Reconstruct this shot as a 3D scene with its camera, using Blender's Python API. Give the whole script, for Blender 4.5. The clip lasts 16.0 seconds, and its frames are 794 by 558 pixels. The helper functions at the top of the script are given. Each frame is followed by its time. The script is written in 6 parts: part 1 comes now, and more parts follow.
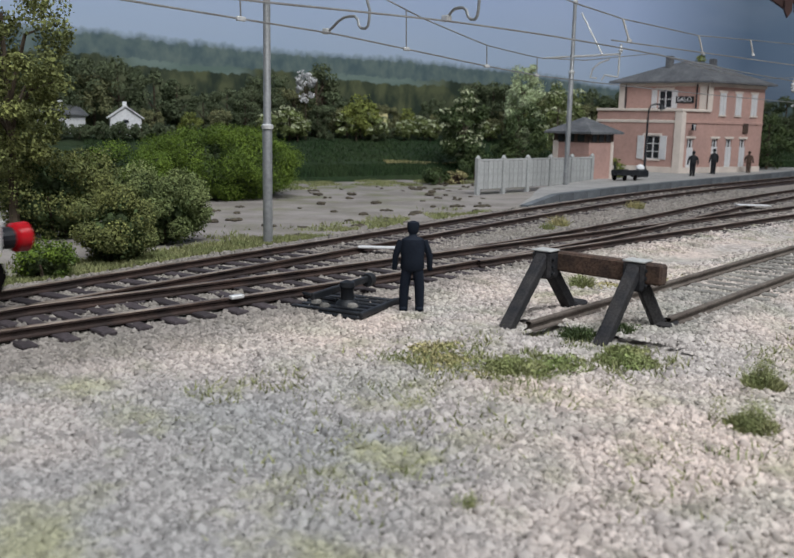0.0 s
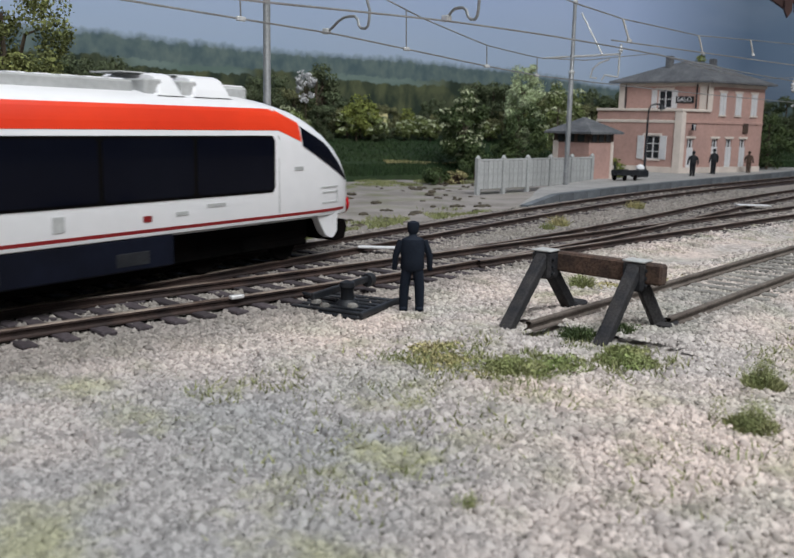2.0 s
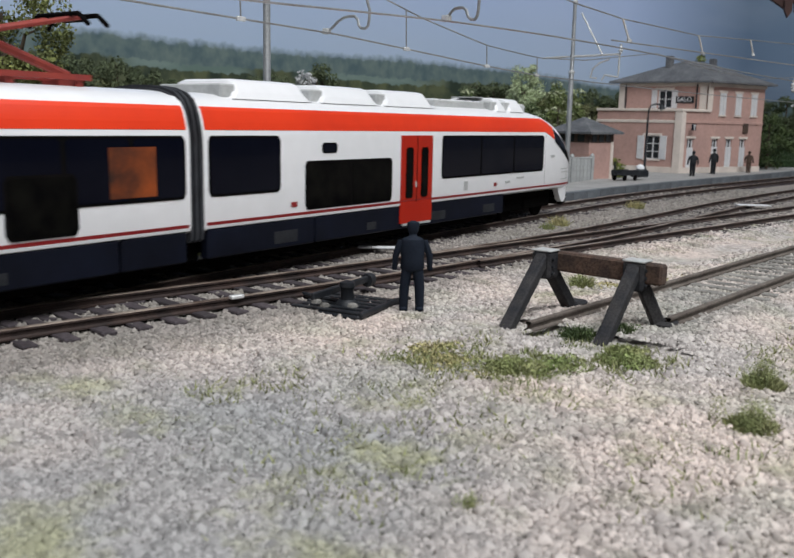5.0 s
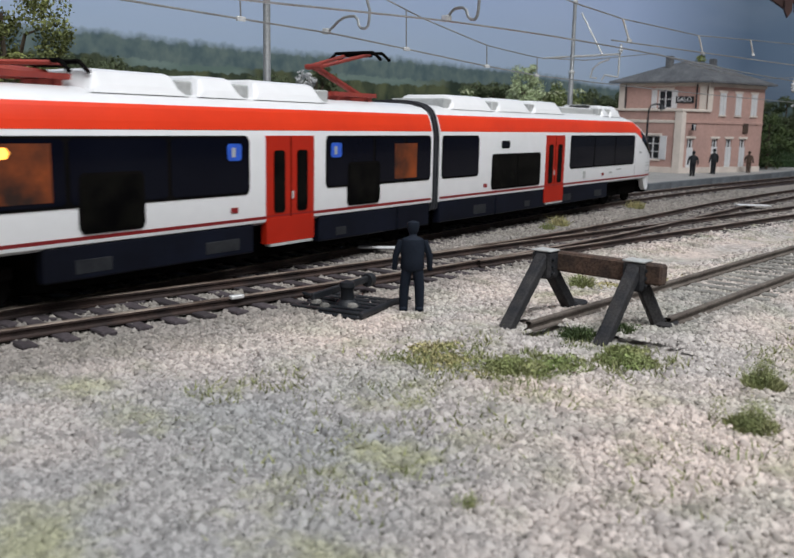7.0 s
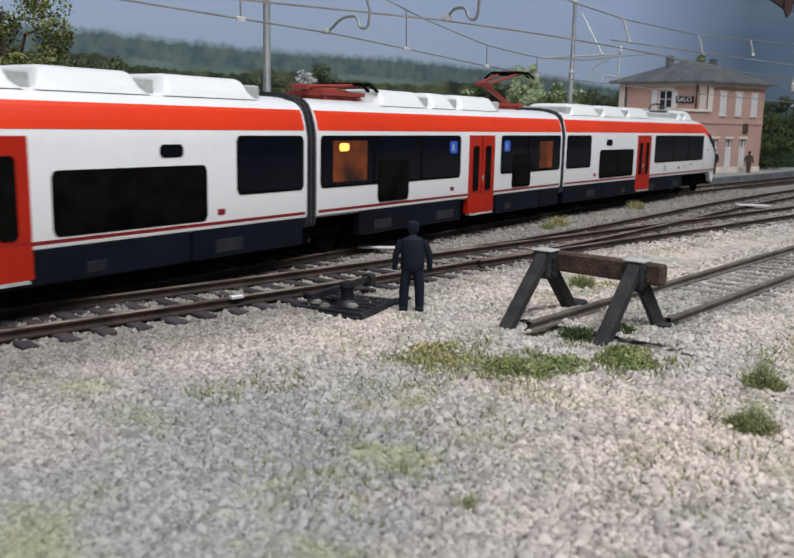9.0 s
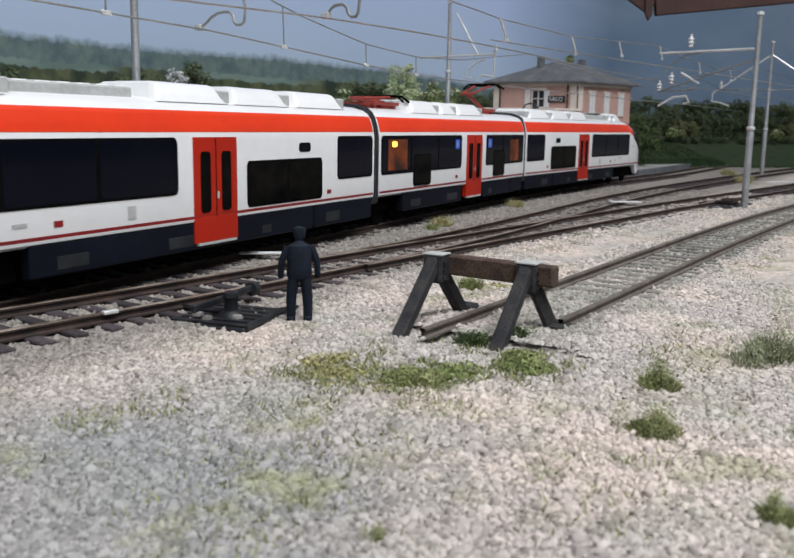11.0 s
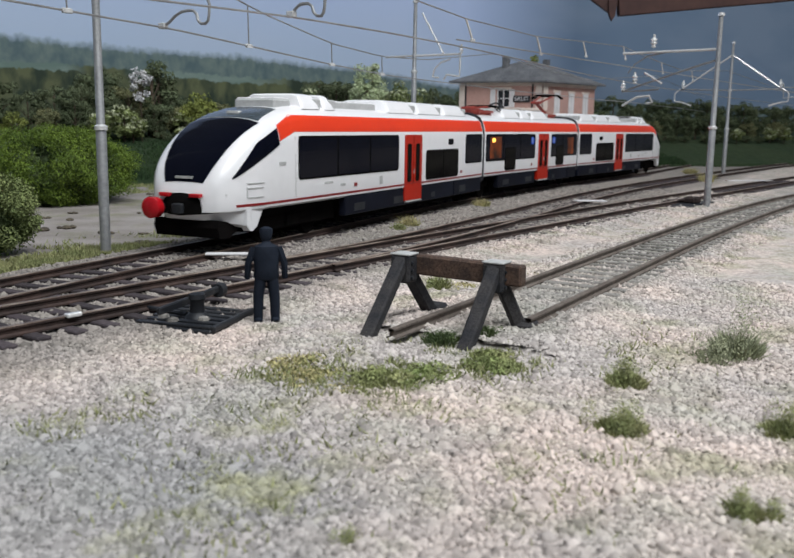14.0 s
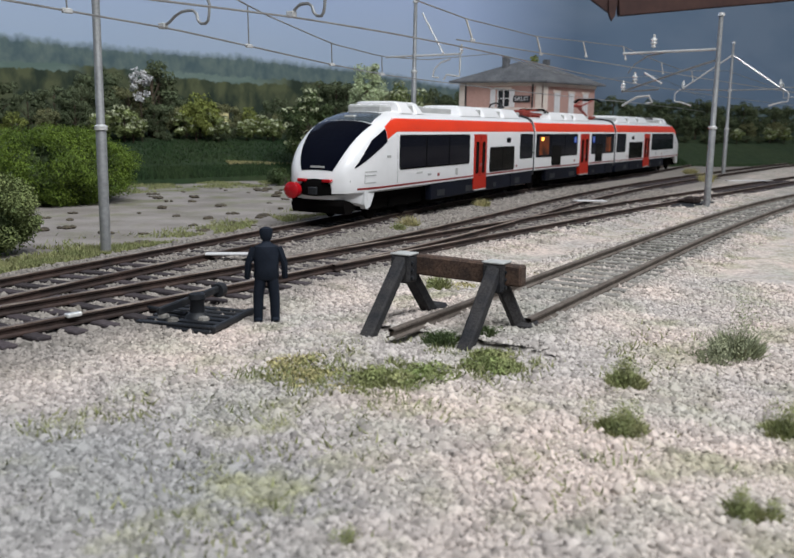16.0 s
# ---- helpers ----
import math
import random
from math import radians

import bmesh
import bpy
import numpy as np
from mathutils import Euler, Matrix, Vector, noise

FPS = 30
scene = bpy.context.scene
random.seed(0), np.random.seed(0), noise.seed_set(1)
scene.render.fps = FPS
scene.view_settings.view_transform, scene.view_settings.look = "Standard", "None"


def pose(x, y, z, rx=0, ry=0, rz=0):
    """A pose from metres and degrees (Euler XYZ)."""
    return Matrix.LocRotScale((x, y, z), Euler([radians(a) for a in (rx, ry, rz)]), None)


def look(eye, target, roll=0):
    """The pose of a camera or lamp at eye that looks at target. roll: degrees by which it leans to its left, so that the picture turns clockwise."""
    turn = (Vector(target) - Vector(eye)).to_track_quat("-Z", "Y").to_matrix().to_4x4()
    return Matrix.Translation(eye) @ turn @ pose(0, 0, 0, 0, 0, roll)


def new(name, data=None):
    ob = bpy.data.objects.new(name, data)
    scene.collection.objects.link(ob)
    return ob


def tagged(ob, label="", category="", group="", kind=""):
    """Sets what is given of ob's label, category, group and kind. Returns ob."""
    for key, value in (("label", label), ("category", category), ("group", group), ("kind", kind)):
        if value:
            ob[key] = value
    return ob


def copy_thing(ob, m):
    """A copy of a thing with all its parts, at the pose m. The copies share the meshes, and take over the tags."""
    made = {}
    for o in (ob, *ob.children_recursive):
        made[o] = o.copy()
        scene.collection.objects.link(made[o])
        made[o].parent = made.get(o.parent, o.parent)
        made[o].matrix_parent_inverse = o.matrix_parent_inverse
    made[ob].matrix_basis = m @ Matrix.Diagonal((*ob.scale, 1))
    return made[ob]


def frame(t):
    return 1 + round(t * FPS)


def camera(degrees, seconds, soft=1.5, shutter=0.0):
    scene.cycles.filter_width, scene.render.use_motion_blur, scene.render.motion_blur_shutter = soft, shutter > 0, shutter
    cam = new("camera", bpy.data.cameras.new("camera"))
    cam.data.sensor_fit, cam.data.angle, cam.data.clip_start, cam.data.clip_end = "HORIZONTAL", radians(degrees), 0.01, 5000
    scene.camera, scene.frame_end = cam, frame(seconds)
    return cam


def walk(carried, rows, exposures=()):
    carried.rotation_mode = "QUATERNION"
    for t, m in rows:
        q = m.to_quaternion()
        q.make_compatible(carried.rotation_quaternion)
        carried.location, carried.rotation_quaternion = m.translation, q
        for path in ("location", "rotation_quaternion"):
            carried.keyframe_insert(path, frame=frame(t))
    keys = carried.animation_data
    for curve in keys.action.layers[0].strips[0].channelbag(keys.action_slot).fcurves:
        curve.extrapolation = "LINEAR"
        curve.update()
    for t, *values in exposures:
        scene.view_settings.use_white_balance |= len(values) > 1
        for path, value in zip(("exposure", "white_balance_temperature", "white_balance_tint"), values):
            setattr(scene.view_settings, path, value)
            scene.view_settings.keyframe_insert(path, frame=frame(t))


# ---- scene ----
cam = camera(48.78, 16.0, soft=1.6, shutter=0.5)
# a close-up lens: sharp about the buffer stop, soft in the foreground
cam.data.dof.use_dof, cam.data.dof.focus_distance, cam.data.dof.aperture_fstop = True, 0.235, 72

# A model railway at 1:87. Sizes below are those of the prototype in metres; SC brings them down to the model.
SC = 1 / 87.0


def mpose(x, y, z=0, rx=0, ry=0, rz=0):
    return pose(x * SC, y * SC, z * SC, rx, ry, rz)


def view(x, y, z, yaw, pitch, roll):
    eye = Vector((x, y, z)) * SC
    way = Vector((math.cos(yaw) * math.cos(pitch), math.sin(yaw) * math.cos(pitch), math.sin(pitch)))
    return look(eye, eye + way, math.degrees(roll))


VIEW_A = (-21.378, -16.237, 3.460, 0.7142, -0.1765, 0.0205)
VIEW_B = (-20.955, -15.681, 3.485, 0.5364, -0.1745, 0.0169)


def between(k, yaw=0.0):
    v = [a + (b - a) * k for a, b in zip(VIEW_A, VIEW_B)]
    v[3] += yaw
    return view(*v)


walk(cam, [(0, between(0)), (9.1, between(0)), (10.2, between(0.42)), (11.3, between(1, 0.0237)), (11.5, between(1, 0.0168)),
           (12.0, between(1, -0.0010)), (12.3, between(1)), (16, between(1))],
     exposures=[(0, -0.05, 6500, 10), (9.1, -0.05, 6500, 10), (11.5, 0.06, 6500, 10), (16, 0.06, 6500, 10)])

# ---- light: a broad lamp strip above the layout, and the soft light of the hall ----
world = bpy.data.worlds.new("world")
scene.world = world
world.use_nodes = True
bg = world.node_tree.nodes["Background"]
bg.inputs[0].default_value, bg.inputs[1].default_value = (0.88, 0.95, 1.0, 1), 0.12
sun = new("ceiling_light", bpy.data.lights.new("ceiling_light", "SUN"))
sun.data.energy, sun.data.angle, sun.data.color = 1.5, radians(40), (0.95, 0.98, 1.0)
sun.matrix_world = look((0, 0, 3), (0.85, 1.65, 0.0))
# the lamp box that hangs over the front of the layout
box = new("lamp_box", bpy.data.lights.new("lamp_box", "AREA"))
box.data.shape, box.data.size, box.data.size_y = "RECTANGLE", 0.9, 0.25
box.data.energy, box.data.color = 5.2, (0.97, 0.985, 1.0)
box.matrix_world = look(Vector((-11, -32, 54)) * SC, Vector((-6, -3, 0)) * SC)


# ---- materials ----
def mat(name, a, b=None, size=1.0, rough=0.8, metal=0.0, bump=0.0, fine=0.12, per="", spread=0.35, spec=0.4, emit=0.0, coat=0.0):
    """Two tones mixed by noise at the given size (prototype metres), a finer grain, and shifts from piece to piece."""
    m = bpy.data.materials.new(name)
    m.use_nodes = True
    t = m.node_tree
    n, l = t.nodes, t.links
    p = n["Principled BSDF"]
    p.inputs["Roughness"].default_value, p.inputs["Metallic"].default_value = rough, metal
    p.inputs["Specular IOR Level"].default_value = spec
    p.inputs["Coat Weight"].default_value = coat
    b = b or tuple(c * 0.75 for c in a)
    co = n.new("ShaderNodeTexCoord")
    big = n.new("ShaderNodeTexNoise")
    big.inputs["Scale"].default_value, big.inputs["Detail"].default_value = 1 / (SC * size), 5
    l.new(co.outputs["Object"], big.inputs["Vector"])
    ramp = n.new("ShaderNodeMapRange")
    ramp.inputs[1].default_value, ramp.inputs[2].default_value = 0.36, 0.64
    l.new(big.outputs[0], ramp.inputs[0])
    mix = n.new("ShaderNodeMix")
    mix.data_type = "RGBA"
    mix.inputs[6].default_value, mix.inputs[7].default_value = (*a, 1), (*b, 1)
    l.new(ramp.outputs[0], mix.inputs[0])
    grain = n.new("ShaderNodeTexNoise")
    grain.inputs["Scale"].default_value, grain.inputs["Detail"].default_value = 9 / (SC * size), 3
    l.new(co.outputs["Object"], grain.inputs["Vector"])
    val = n.new("ShaderNodeMapRange")
    val.inputs[1].default_value, val.inputs[2].default_value = 0.3, 0.7
    val.inputs[3].default_value, val.inputs[4].default_value = 1 - fine, 1 + fine
    l.new(grain.outputs[0], val.inputs[0])
    hsv = n.new("ShaderNodeHueSaturation")
    l.new(mix.outputs[2], hsv.inputs["Color"])
    last = val.outputs[0]
    if per:
        src = n.new("ShaderNodeNewGeometry").outputs["Random Per Island"] if per == "island" else n.new("ShaderNodeObjectInfo").outputs["Random"]
        r = n.new("ShaderNodeMapRange")
        r.inputs[3].default_value, r.inputs[4].default_value = 1 - spread, 1 + spread
        l.new(src, r.inputs[0])
        mul = n.new("ShaderNodeMath")
        mul.operation = "MULTIPLY"
        l.new(last, mul.inputs[0])
        l.new(r.outputs[0], mul.inputs[1])
        last = mul.outputs[0]
    l.new(last, hsv.inputs["Value"])
    l.new(hsv.outputs[0], p.inputs["Base Color"])
    if bump:
        bp = n.new("ShaderNodeBump")
        bp.inputs["Strength"].default_value, bp.inputs["Distance"].default_value = bump, 0.05 * SC * size
        l.new(grain.outputs[0], bp.inputs["Height"])
        l.new(bp.outputs[0], p.inputs["Normal"])
    if emit:
        p.inputs["Emission Color"].default_value, p.inputs["Emission Strength"].default_value = (*a, 1), emit
    return m


M = {}
M["white"] = mat("white_paint", (0.80, 0.80, 0.82), (0.76, 0.77, 0.79), 3, 0.28, fine=0.02, spec=0.5, coat=0.2)
M["red"] = mat("red_paint", (0.76, 0.045, 0.010), (0.68, 0.038, 0.010), 3, 0.32, fine=0.03, spec=0.5)
M["door_red"] = mat("door_red_paint", (0.42, 0.017, 0.005), (0.34, 0.014, 0.005), 2, 0.45, fine=0.03, spec=0.25)
M["maroon"] = mat("dark_red_line", (0.25, 0.011, 0.012), (0.20, 0.010, 0.012), 2, 0.4, fine=0.03)
M["glass"] = mat("dark_glazing", (0.0025, 0.0032, 0.008), (0.004, 0.005, 0.010), 2, 0.10, spec=0.06, fine=0.05)
M["low_glass"] = mat("black_glazing", (0.0022, 0.0022, 0.0025), (0.006, 0.006, 0.005), 0.5, 0.10, spec=0.02)
M["navy"] = mat("dark_blue_skirt", (0.006, 0.008, 0.017), (0.004, 0.005, 0.010), 1.5, 0.55, spec=0.12, fine=0.1)
M["black"] = mat("black_underframe", (0.004, 0.004, 0.004), (0.007, 0.006, 0.006), 1, 0.9, spec=0.02)
M["rubber"] = mat("grey_black_bellows", (0.035, 0.038, 0.045), (0.02, 0.02, 0.024), 0.5, 0.7)
M["brow"] = mat("dark_slate_panel", (0.055, 0.072, 0.085), (0.04, 0.054, 0.068), 1.5, 0.2)
M["grey"] = mat("light_grey_plastic", (0.45, 0.46, 0.46), (0.38, 0.39, 0.39), 1, 0.5)
M["panto"] = mat("oxide_red_paint", (0.30, 0.045, 0.03), (0.22, 0.035, 0.03), 0.5, 0.5)
M["lamp_red"] = mat("red_lens", (0.46, 0.008, 0.014), (0.36, 0.006, 0.012), 0.4, 0.25, spec=0.5)
M["lamp"] = mat("warm_cabin_lamp", (1.0, 0.42, 0.06), (1.0, 0.5, 0.12), 0.5, 0.5, emit=2.6)
M["blue"] = mat("blue_sign", (0.02, 0.10, 0.55), (0.02, 0.08, 0.45), 0.3, 0.4, emit=0.10)
M["curtain"] = mat("orange_curtain_and_glow", (0.27, 0.055, 0.008), (0.020, 0.007, 0.004), 0.9, 0.6)
M["rail"] = mat("rusty_rail_side", (0.020, 0.013, 0.012), (0.048, 0.029, 0.024), 0.6, 0.75, metal=0.0, fine=0.25)
M["oldrail"] = mat("dull_brown_rail", (0.085, 0.068, 0.058), (0.13, 0.11, 0.095), 0.5, 0.8, fine=0.25)
M["railtop"] = mat("worn_rail_head", (0.30, 0.245, 0.205), (0.10, 0.07, 0.055), 0.9, 0.4, metal=0.3, fine=0.1)
M["sleeper"] = mat("dark_sleeper", (0.030, 0.024, 0.028), (0.055, 0.045, 0.05), 0.6, 0.85, fine=0.3, per="object", spread=0.35)
M["oldsleeper"] = mat("weathered_sleeper", (0.13, 0.125, 0.115), (0.22, 0.21, 0.195), 0.5, 0.9, fine=0.3, per="object", spread=0.3)
M["wood"] = mat("tarred_timber", (0.013, 0.014, 0.018), (0.034, 0.032, 0.033), 0.35, 0.85, fine=0.4, bump=0.6)
M["brown"] = mat("weathered_brown_timber", (0.095, 0.058, 0.042), (0.04, 0.028, 0.024), 0.4, 0.85, fine=0.4, bump=0.6)
M["steel"] = mat("galvanised_steel", (0.36, 0.37, 0.38), (0.28, 0.29, 0.30), 0.8, 0.45, metal=0.5, fine=0.12)
M["wire"] = mat("tinned_wire", (0.42, 0.43, 0.44), (0.30, 0.30, 0.31), 1.0, 0.35, metal=0.7)
M["bright"] = mat("bright_solder", (0.85, 0.86, 0.86), (0.75, 0.76, 0.77), 0.5, 0.25, metal=0.5)
M["tarp"] = mat("dark_painted_steel", (0.010, 0.012, 0.016), (0.024, 0.026, 0.030), 0.5, 0.5, fine=0.2, spec=0.3)
M["figure"] = mat("dark_blue_enamel", (0.006, 0.010, 0.019), (0.011, 0.016, 0.027), 0.4, 0.8, spec=0.2)
M["salmon"] = mat("salmon_stucco", (0.47, 0.295, 0.255), (0.40, 0.255, 0.225), 1.6, 0.9, fine=0.08, bump=0.2)
M["cream"] = mat("cream_stone_trim", (0.68, 0.60, 0.54), (0.58, 0.51, 0.46), 1.0, 0.85, fine=0.06)
M["roof"] = mat("grey_roof_tiles", (0.135, 0.14, 0.15), (0.085, 0.09, 0.10), 0.8, 0.85, fine=0.25, bump=0.5)
M["shutter"] = mat("pale_shutter", (0.62, 0.62, 0.63), (0.55, 0.55, 0.57), 0.6, 0.6)
M["pane"] = mat("window_pane", (0.02, 0.024, 0.03), (0.03, 0.03, 0.035), 0.5, 0.12, spec=0.6)
M["concrete"] = mat("pale_concrete", (0.42, 0.43, 0.43), (0.35, 0.36, 0.36), 1.2, 0.9, fine=0.12, bump=0.2, per="object", spread=0.08)
M["platform"] = mat("platform_paving", (0.34, 0.33, 0.32), (0.28, 0.275, 0.27), 1.5, 0.9, fine=0.1, bump=0.2)
M["kerb"] = mat("platform_edge_stone", (0.13, 0.145, 0.16), (0.10, 0.11, 0.125), 0.8, 0.85, fine=0.15, per="object", spread=0.15)
M["bark"] = mat("grey_brown_bark", (0.10, 0.075, 0.05), (0.06, 0.048, 0.035), 0.4, 0.9, bump=0.6)
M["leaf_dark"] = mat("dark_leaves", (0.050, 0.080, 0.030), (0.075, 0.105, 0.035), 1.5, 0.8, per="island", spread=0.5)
M["leaf_olive"] = mat("olive_leaves", (0.19, 0.205, 0.065), (0.105, 0.125, 0.042), 1.0, 0.85, per="island", spread=0.5)
M["leaf_sage"] = mat("grey_green_leaves", (0.20, 0.24, 0.09), (0.12, 0.155, 0.055), 0.8, 0.85, per="island", spread=0.35)
M["leaf_bright"] = mat("bright_green_leaves", (0.14, 0.21, 0.026), (0.065, 0.11, 0.014), 1.0, 0.85, per="island", spread=0.35)
M["leaf_pale"] = mat("pale_spring_leaves", (0.52, 0.58, 0.38), (0.42, 0.50, 0.29), 1.0, 0.85, per="island", spread=0.35)
M["leaf_yellow"] = mat("yellow_green_leaves", (0.22, 0.25, 0.06), (0.13, 0.16, 0.04), 1.2, 0.85, per="island", spread=0.4)
M["blossom"] = mat("cream_blossom", (0.46, 0.49, 0.33), (0.33, 0.37, 0.21), 0.5, 0.8, per="island", spread=0.3)
M["grass"] = mat("static_grass", (0.21, 0.245, 0.095), (0.29, 0.30, 0.14), 0.8, 0.9, per="island", spread=0.4)
M["weed"] = mat("sage_weed", (0.33, 0.35, 0.23), (0.25, 0.28, 0.17), 0.8, 0.9, per="island", spread=0.3)
M["wood_dark"] = mat("dark_woodland_leaves", (0.105, 0.13, 0.068), (0.072, 0.098, 0.05), 2.5, 0.9, per="island", spread=0.3)
M["wood_olive"] = mat("olive_woodland_leaves", (0.20, 0.205, 0.10), (0.13, 0.145, 0.07), 2.5, 0.9, per="island", spread=0.3)
M["tuft"] = mat("mossy_tuft", (0.22, 0.255, 0.105), (0.30, 0.30, 0.155), 0.5, 0.9, per="island", spread=0.35)
M["dry"] = mat("dry_grass", (0.42, 0.37, 0.19), (0.32, 0.31, 0.14), 0.8, 0.9, per="island", spread=0.35)
M["verge"] = mat("verge_grass", (0.27, 0.275, 0.13), (0.19, 0.215, 0.09), 0.7, 0.9, per="island", spread=0.35)
M["patch"] = mat("fresh_grass", (0.19, 0.245, 0.085), (0.25, 0.28, 0.12), 0.5, 0.9, per="island", spread=0.4)
M["earth"] = mat("dark_earth_clod", (0.06, 0.05, 0.04), (0.10, 0.085, 0.06), 0.3, 0.95, fine=0.4)
M["field"] = mat("green_field", (0.015, 0.032, 0.011), (0.024, 0.040, 0.014), 6, 0.95, fine=0.2, bump=0.3)
M["crop"] = mat("green_crop", (0.022, 0.050, 0.018), (0.035, 0.062, 0.022), 4, 0.95, per="island", spread=0.35)
M["fascia"] = mat("brown_stained_board", (0.075, 0.035, 0.028), (0.055, 0.025, 0.022), 4, 0.7)
M["housewhite"] = mat("white_plaster", (0.75, 0.76, 0.78), (0.68, 0.69, 0.72), 1.0, 0.8)


def ground_material(name, loose):
    """Pink-beige ballast, grey dust, moss and a grey yard beyond the running line, mixed by shapes of their own."""
    m = bpy.data.materials.new(name)
    m.use_nodes = True
    t = m.node_tree
    n, l = t.nodes, t.links
    p = n["Principled BSDF"]
    p.inputs["Roughness"].default_value, p.inputs["Specular IOR Level"].default_value = 0.95, 0.15
    co = n.new("ShaderNodeTexCoord")

    def noise_at(size, detail=4):
        q = n.new("ShaderNodeTexNoise")
        q.inputs["Scale"].default_value, q.inputs["Detail"].default_value = 1 / (SC * size), detail
        l.new(co.outputs["Object"], q.inputs["Vector"])
        return q.outputs[0]

    def span(src, lo, hi, a=0.0, b=1.0):
        q = n.new("ShaderNodeMapRange")
        for i, v in enumerate((lo, hi, a, b)):
            q.inputs[i + 1].default_value = v
        l.new(src, q.inputs[0])
        return q.outputs[0]

    def blend(k, a, b):
        q = n.new("ShaderNodeMix")
        q.data_type = "RGBA"
        for i, v in ((0, k), (6, a), (7, b)):
            if isinstance(v, tuple):
                q.inputs[i].default_value = (*v, 1)
            else:
                l.new(v, q.inputs[i])
        return q.outputs[2]

    def times(a, b, op="MULTIPLY"):
        q = n.new("ShaderNodeMath")
        q.operation = op
        for i, v in enumerate((a, b)):
            if isinstance(v, (int, float)):
                q.inputs[i].default_value = v
            else:
                l.new(v, q.inputs[i])
        return q.outputs[0]

    vor = n.new("ShaderNodeTexVoronoi")
    vor.inputs["Scale"].default_value = 1 / (SC * 0.085)
    l.new(co.outputs["Object"], vor.inputs["Vector"])
    grains = n.new("ShaderNodeSeparateColor")
    l.new(vor.outputs["Color"], grains.inputs[0])
    base = blend(span(noise_at(3.5), 0.4, 0.6), (0.575, 0.49, 0.445), (0.45, 0.415, 0.395))
    base = blend(span(noise_at(1.5, 6), 0.48, 0.66, 0.0, 0.55), base, (0.37, 0.375, 0.31))
    base = blend(span(noise_at(0.55, 4), 0.52, 0.68, 0.0, 0.5), base, (0.30, 0.27, 0.25))
    sep = n.new("ShaderNodeSeparateXYZ")
    l.new(co.outputs["Object"], sep.inputs[0])
    # a grey, mossy hollow in the open ballast, and dirtier stone between the rails
    away = n.new("ShaderNodeVectorMath")
    away.operation = "DISTANCE"
    l.new(co.outputs["Object"], away.inputs[0])
    away.inputs[1].default_value = (-16.3 * SC, -9.5 * SC, 0)
    hollow = span(times(away.outputs["Value"], span(noise_at(1.6), 0.3, 0.7, -0.9 * SC, 0.9 * SC), "ADD"), 1.6 * SC, 4.9 * SC, 1.0, 0.0)
    base = blend(times(hollow, 0.8), base, (0.265, 0.27, 0.275))
    moss = span(noise_at(1.1, 6), 0.52, 0.66)
    base = blend(times(moss, times(span(noise_at(4.5, 2), 0.42, 0.6, 0.1, 0.6), times(hollow, 0.35), "ADD")), base, (0.295, 0.295, 0.185))
    bed = span(times(sep.outputs[1], times(sep.outputs[0], 0.02), "SUBTRACT"), -5.6 * SC, -4.4 * SC)
    base = blend(times(bed, 0.85), base, (0.225, 0.207, 0.19))
    siding = span(times(times(sep.outputs[1], 9.5 * SC, "ADD"), times(sep.outputs[1], 9.5 * SC, "ADD")), 0.6 * SC * SC, 2.2 * SC * SC, 1.0, 0.0)
    siding = times(siding, span(sep.outputs[0], -9.5 * SC, -7.0 * SC))
    base = blend(times(siding, span(noise_at(1.2), 0.35, 0.6, 0.3, 0.8)), base, (0.27, 0.265, 0.245))
    # the yard beyond the running line
    line = times(sep.outputs[1], times(sep.outputs[0], 0.10), "SUBTRACT")
    wob = times(line, span(noise_at(1.5), 0.3, 0.7, -0.6 * SC, 0.6 * SC), "ADD")
    yard = span(wob, 3.0 * SC, 3.8 * SC)
    sand = blend(span(noise_at(2.2), 0.4, 0.6), (0.31, 0.285, 0.27), (0.23, 0.21, 0.195))
    sand = blend(times(span(noise_at(1.8, 6), 0.5, 0.64), span(wob, 6 * SC, 16 * SC, 0.15, 0.8)), sand, (0.15, 0.17, 0.06))
    base = blend(yard, base, sand)
    hsv = n.new("ShaderNodeHueSaturation")
    l.new(base, hsv.inputs["Color"])
    if loose:
        island = n.new("ShaderNodeNewGeometry").outputs["Random Per Island"]
        l.new(span(island, 0, 1, 0.60, 1.26), hsv.inputs["Value"])
        calm = hsv.outputs[0]
    else:
        l.new(span(grains.outputs[0], 0, 1, 0.72, 1.12), hsv.inputs["Value"])
        calm = blend(times(yard, 0.8), hsv.outputs[0], base)
    l.new(calm, p.inputs["Base Color"])
    bp = n.new("ShaderNodeBump")
    bp.inputs["Strength"].default_value, bp.inputs["Distance"].default_value = 0.7, 0.03 * SC
    l.new(vor.outputs["Distance"], bp.inputs["Height"])
    l.new(bp.outputs[0], p.inputs["Normal"])
    return m


M["ground"] = ground_material("ballasted_ground", False)
M["stone"] = ground_material("loose_ballast", True)


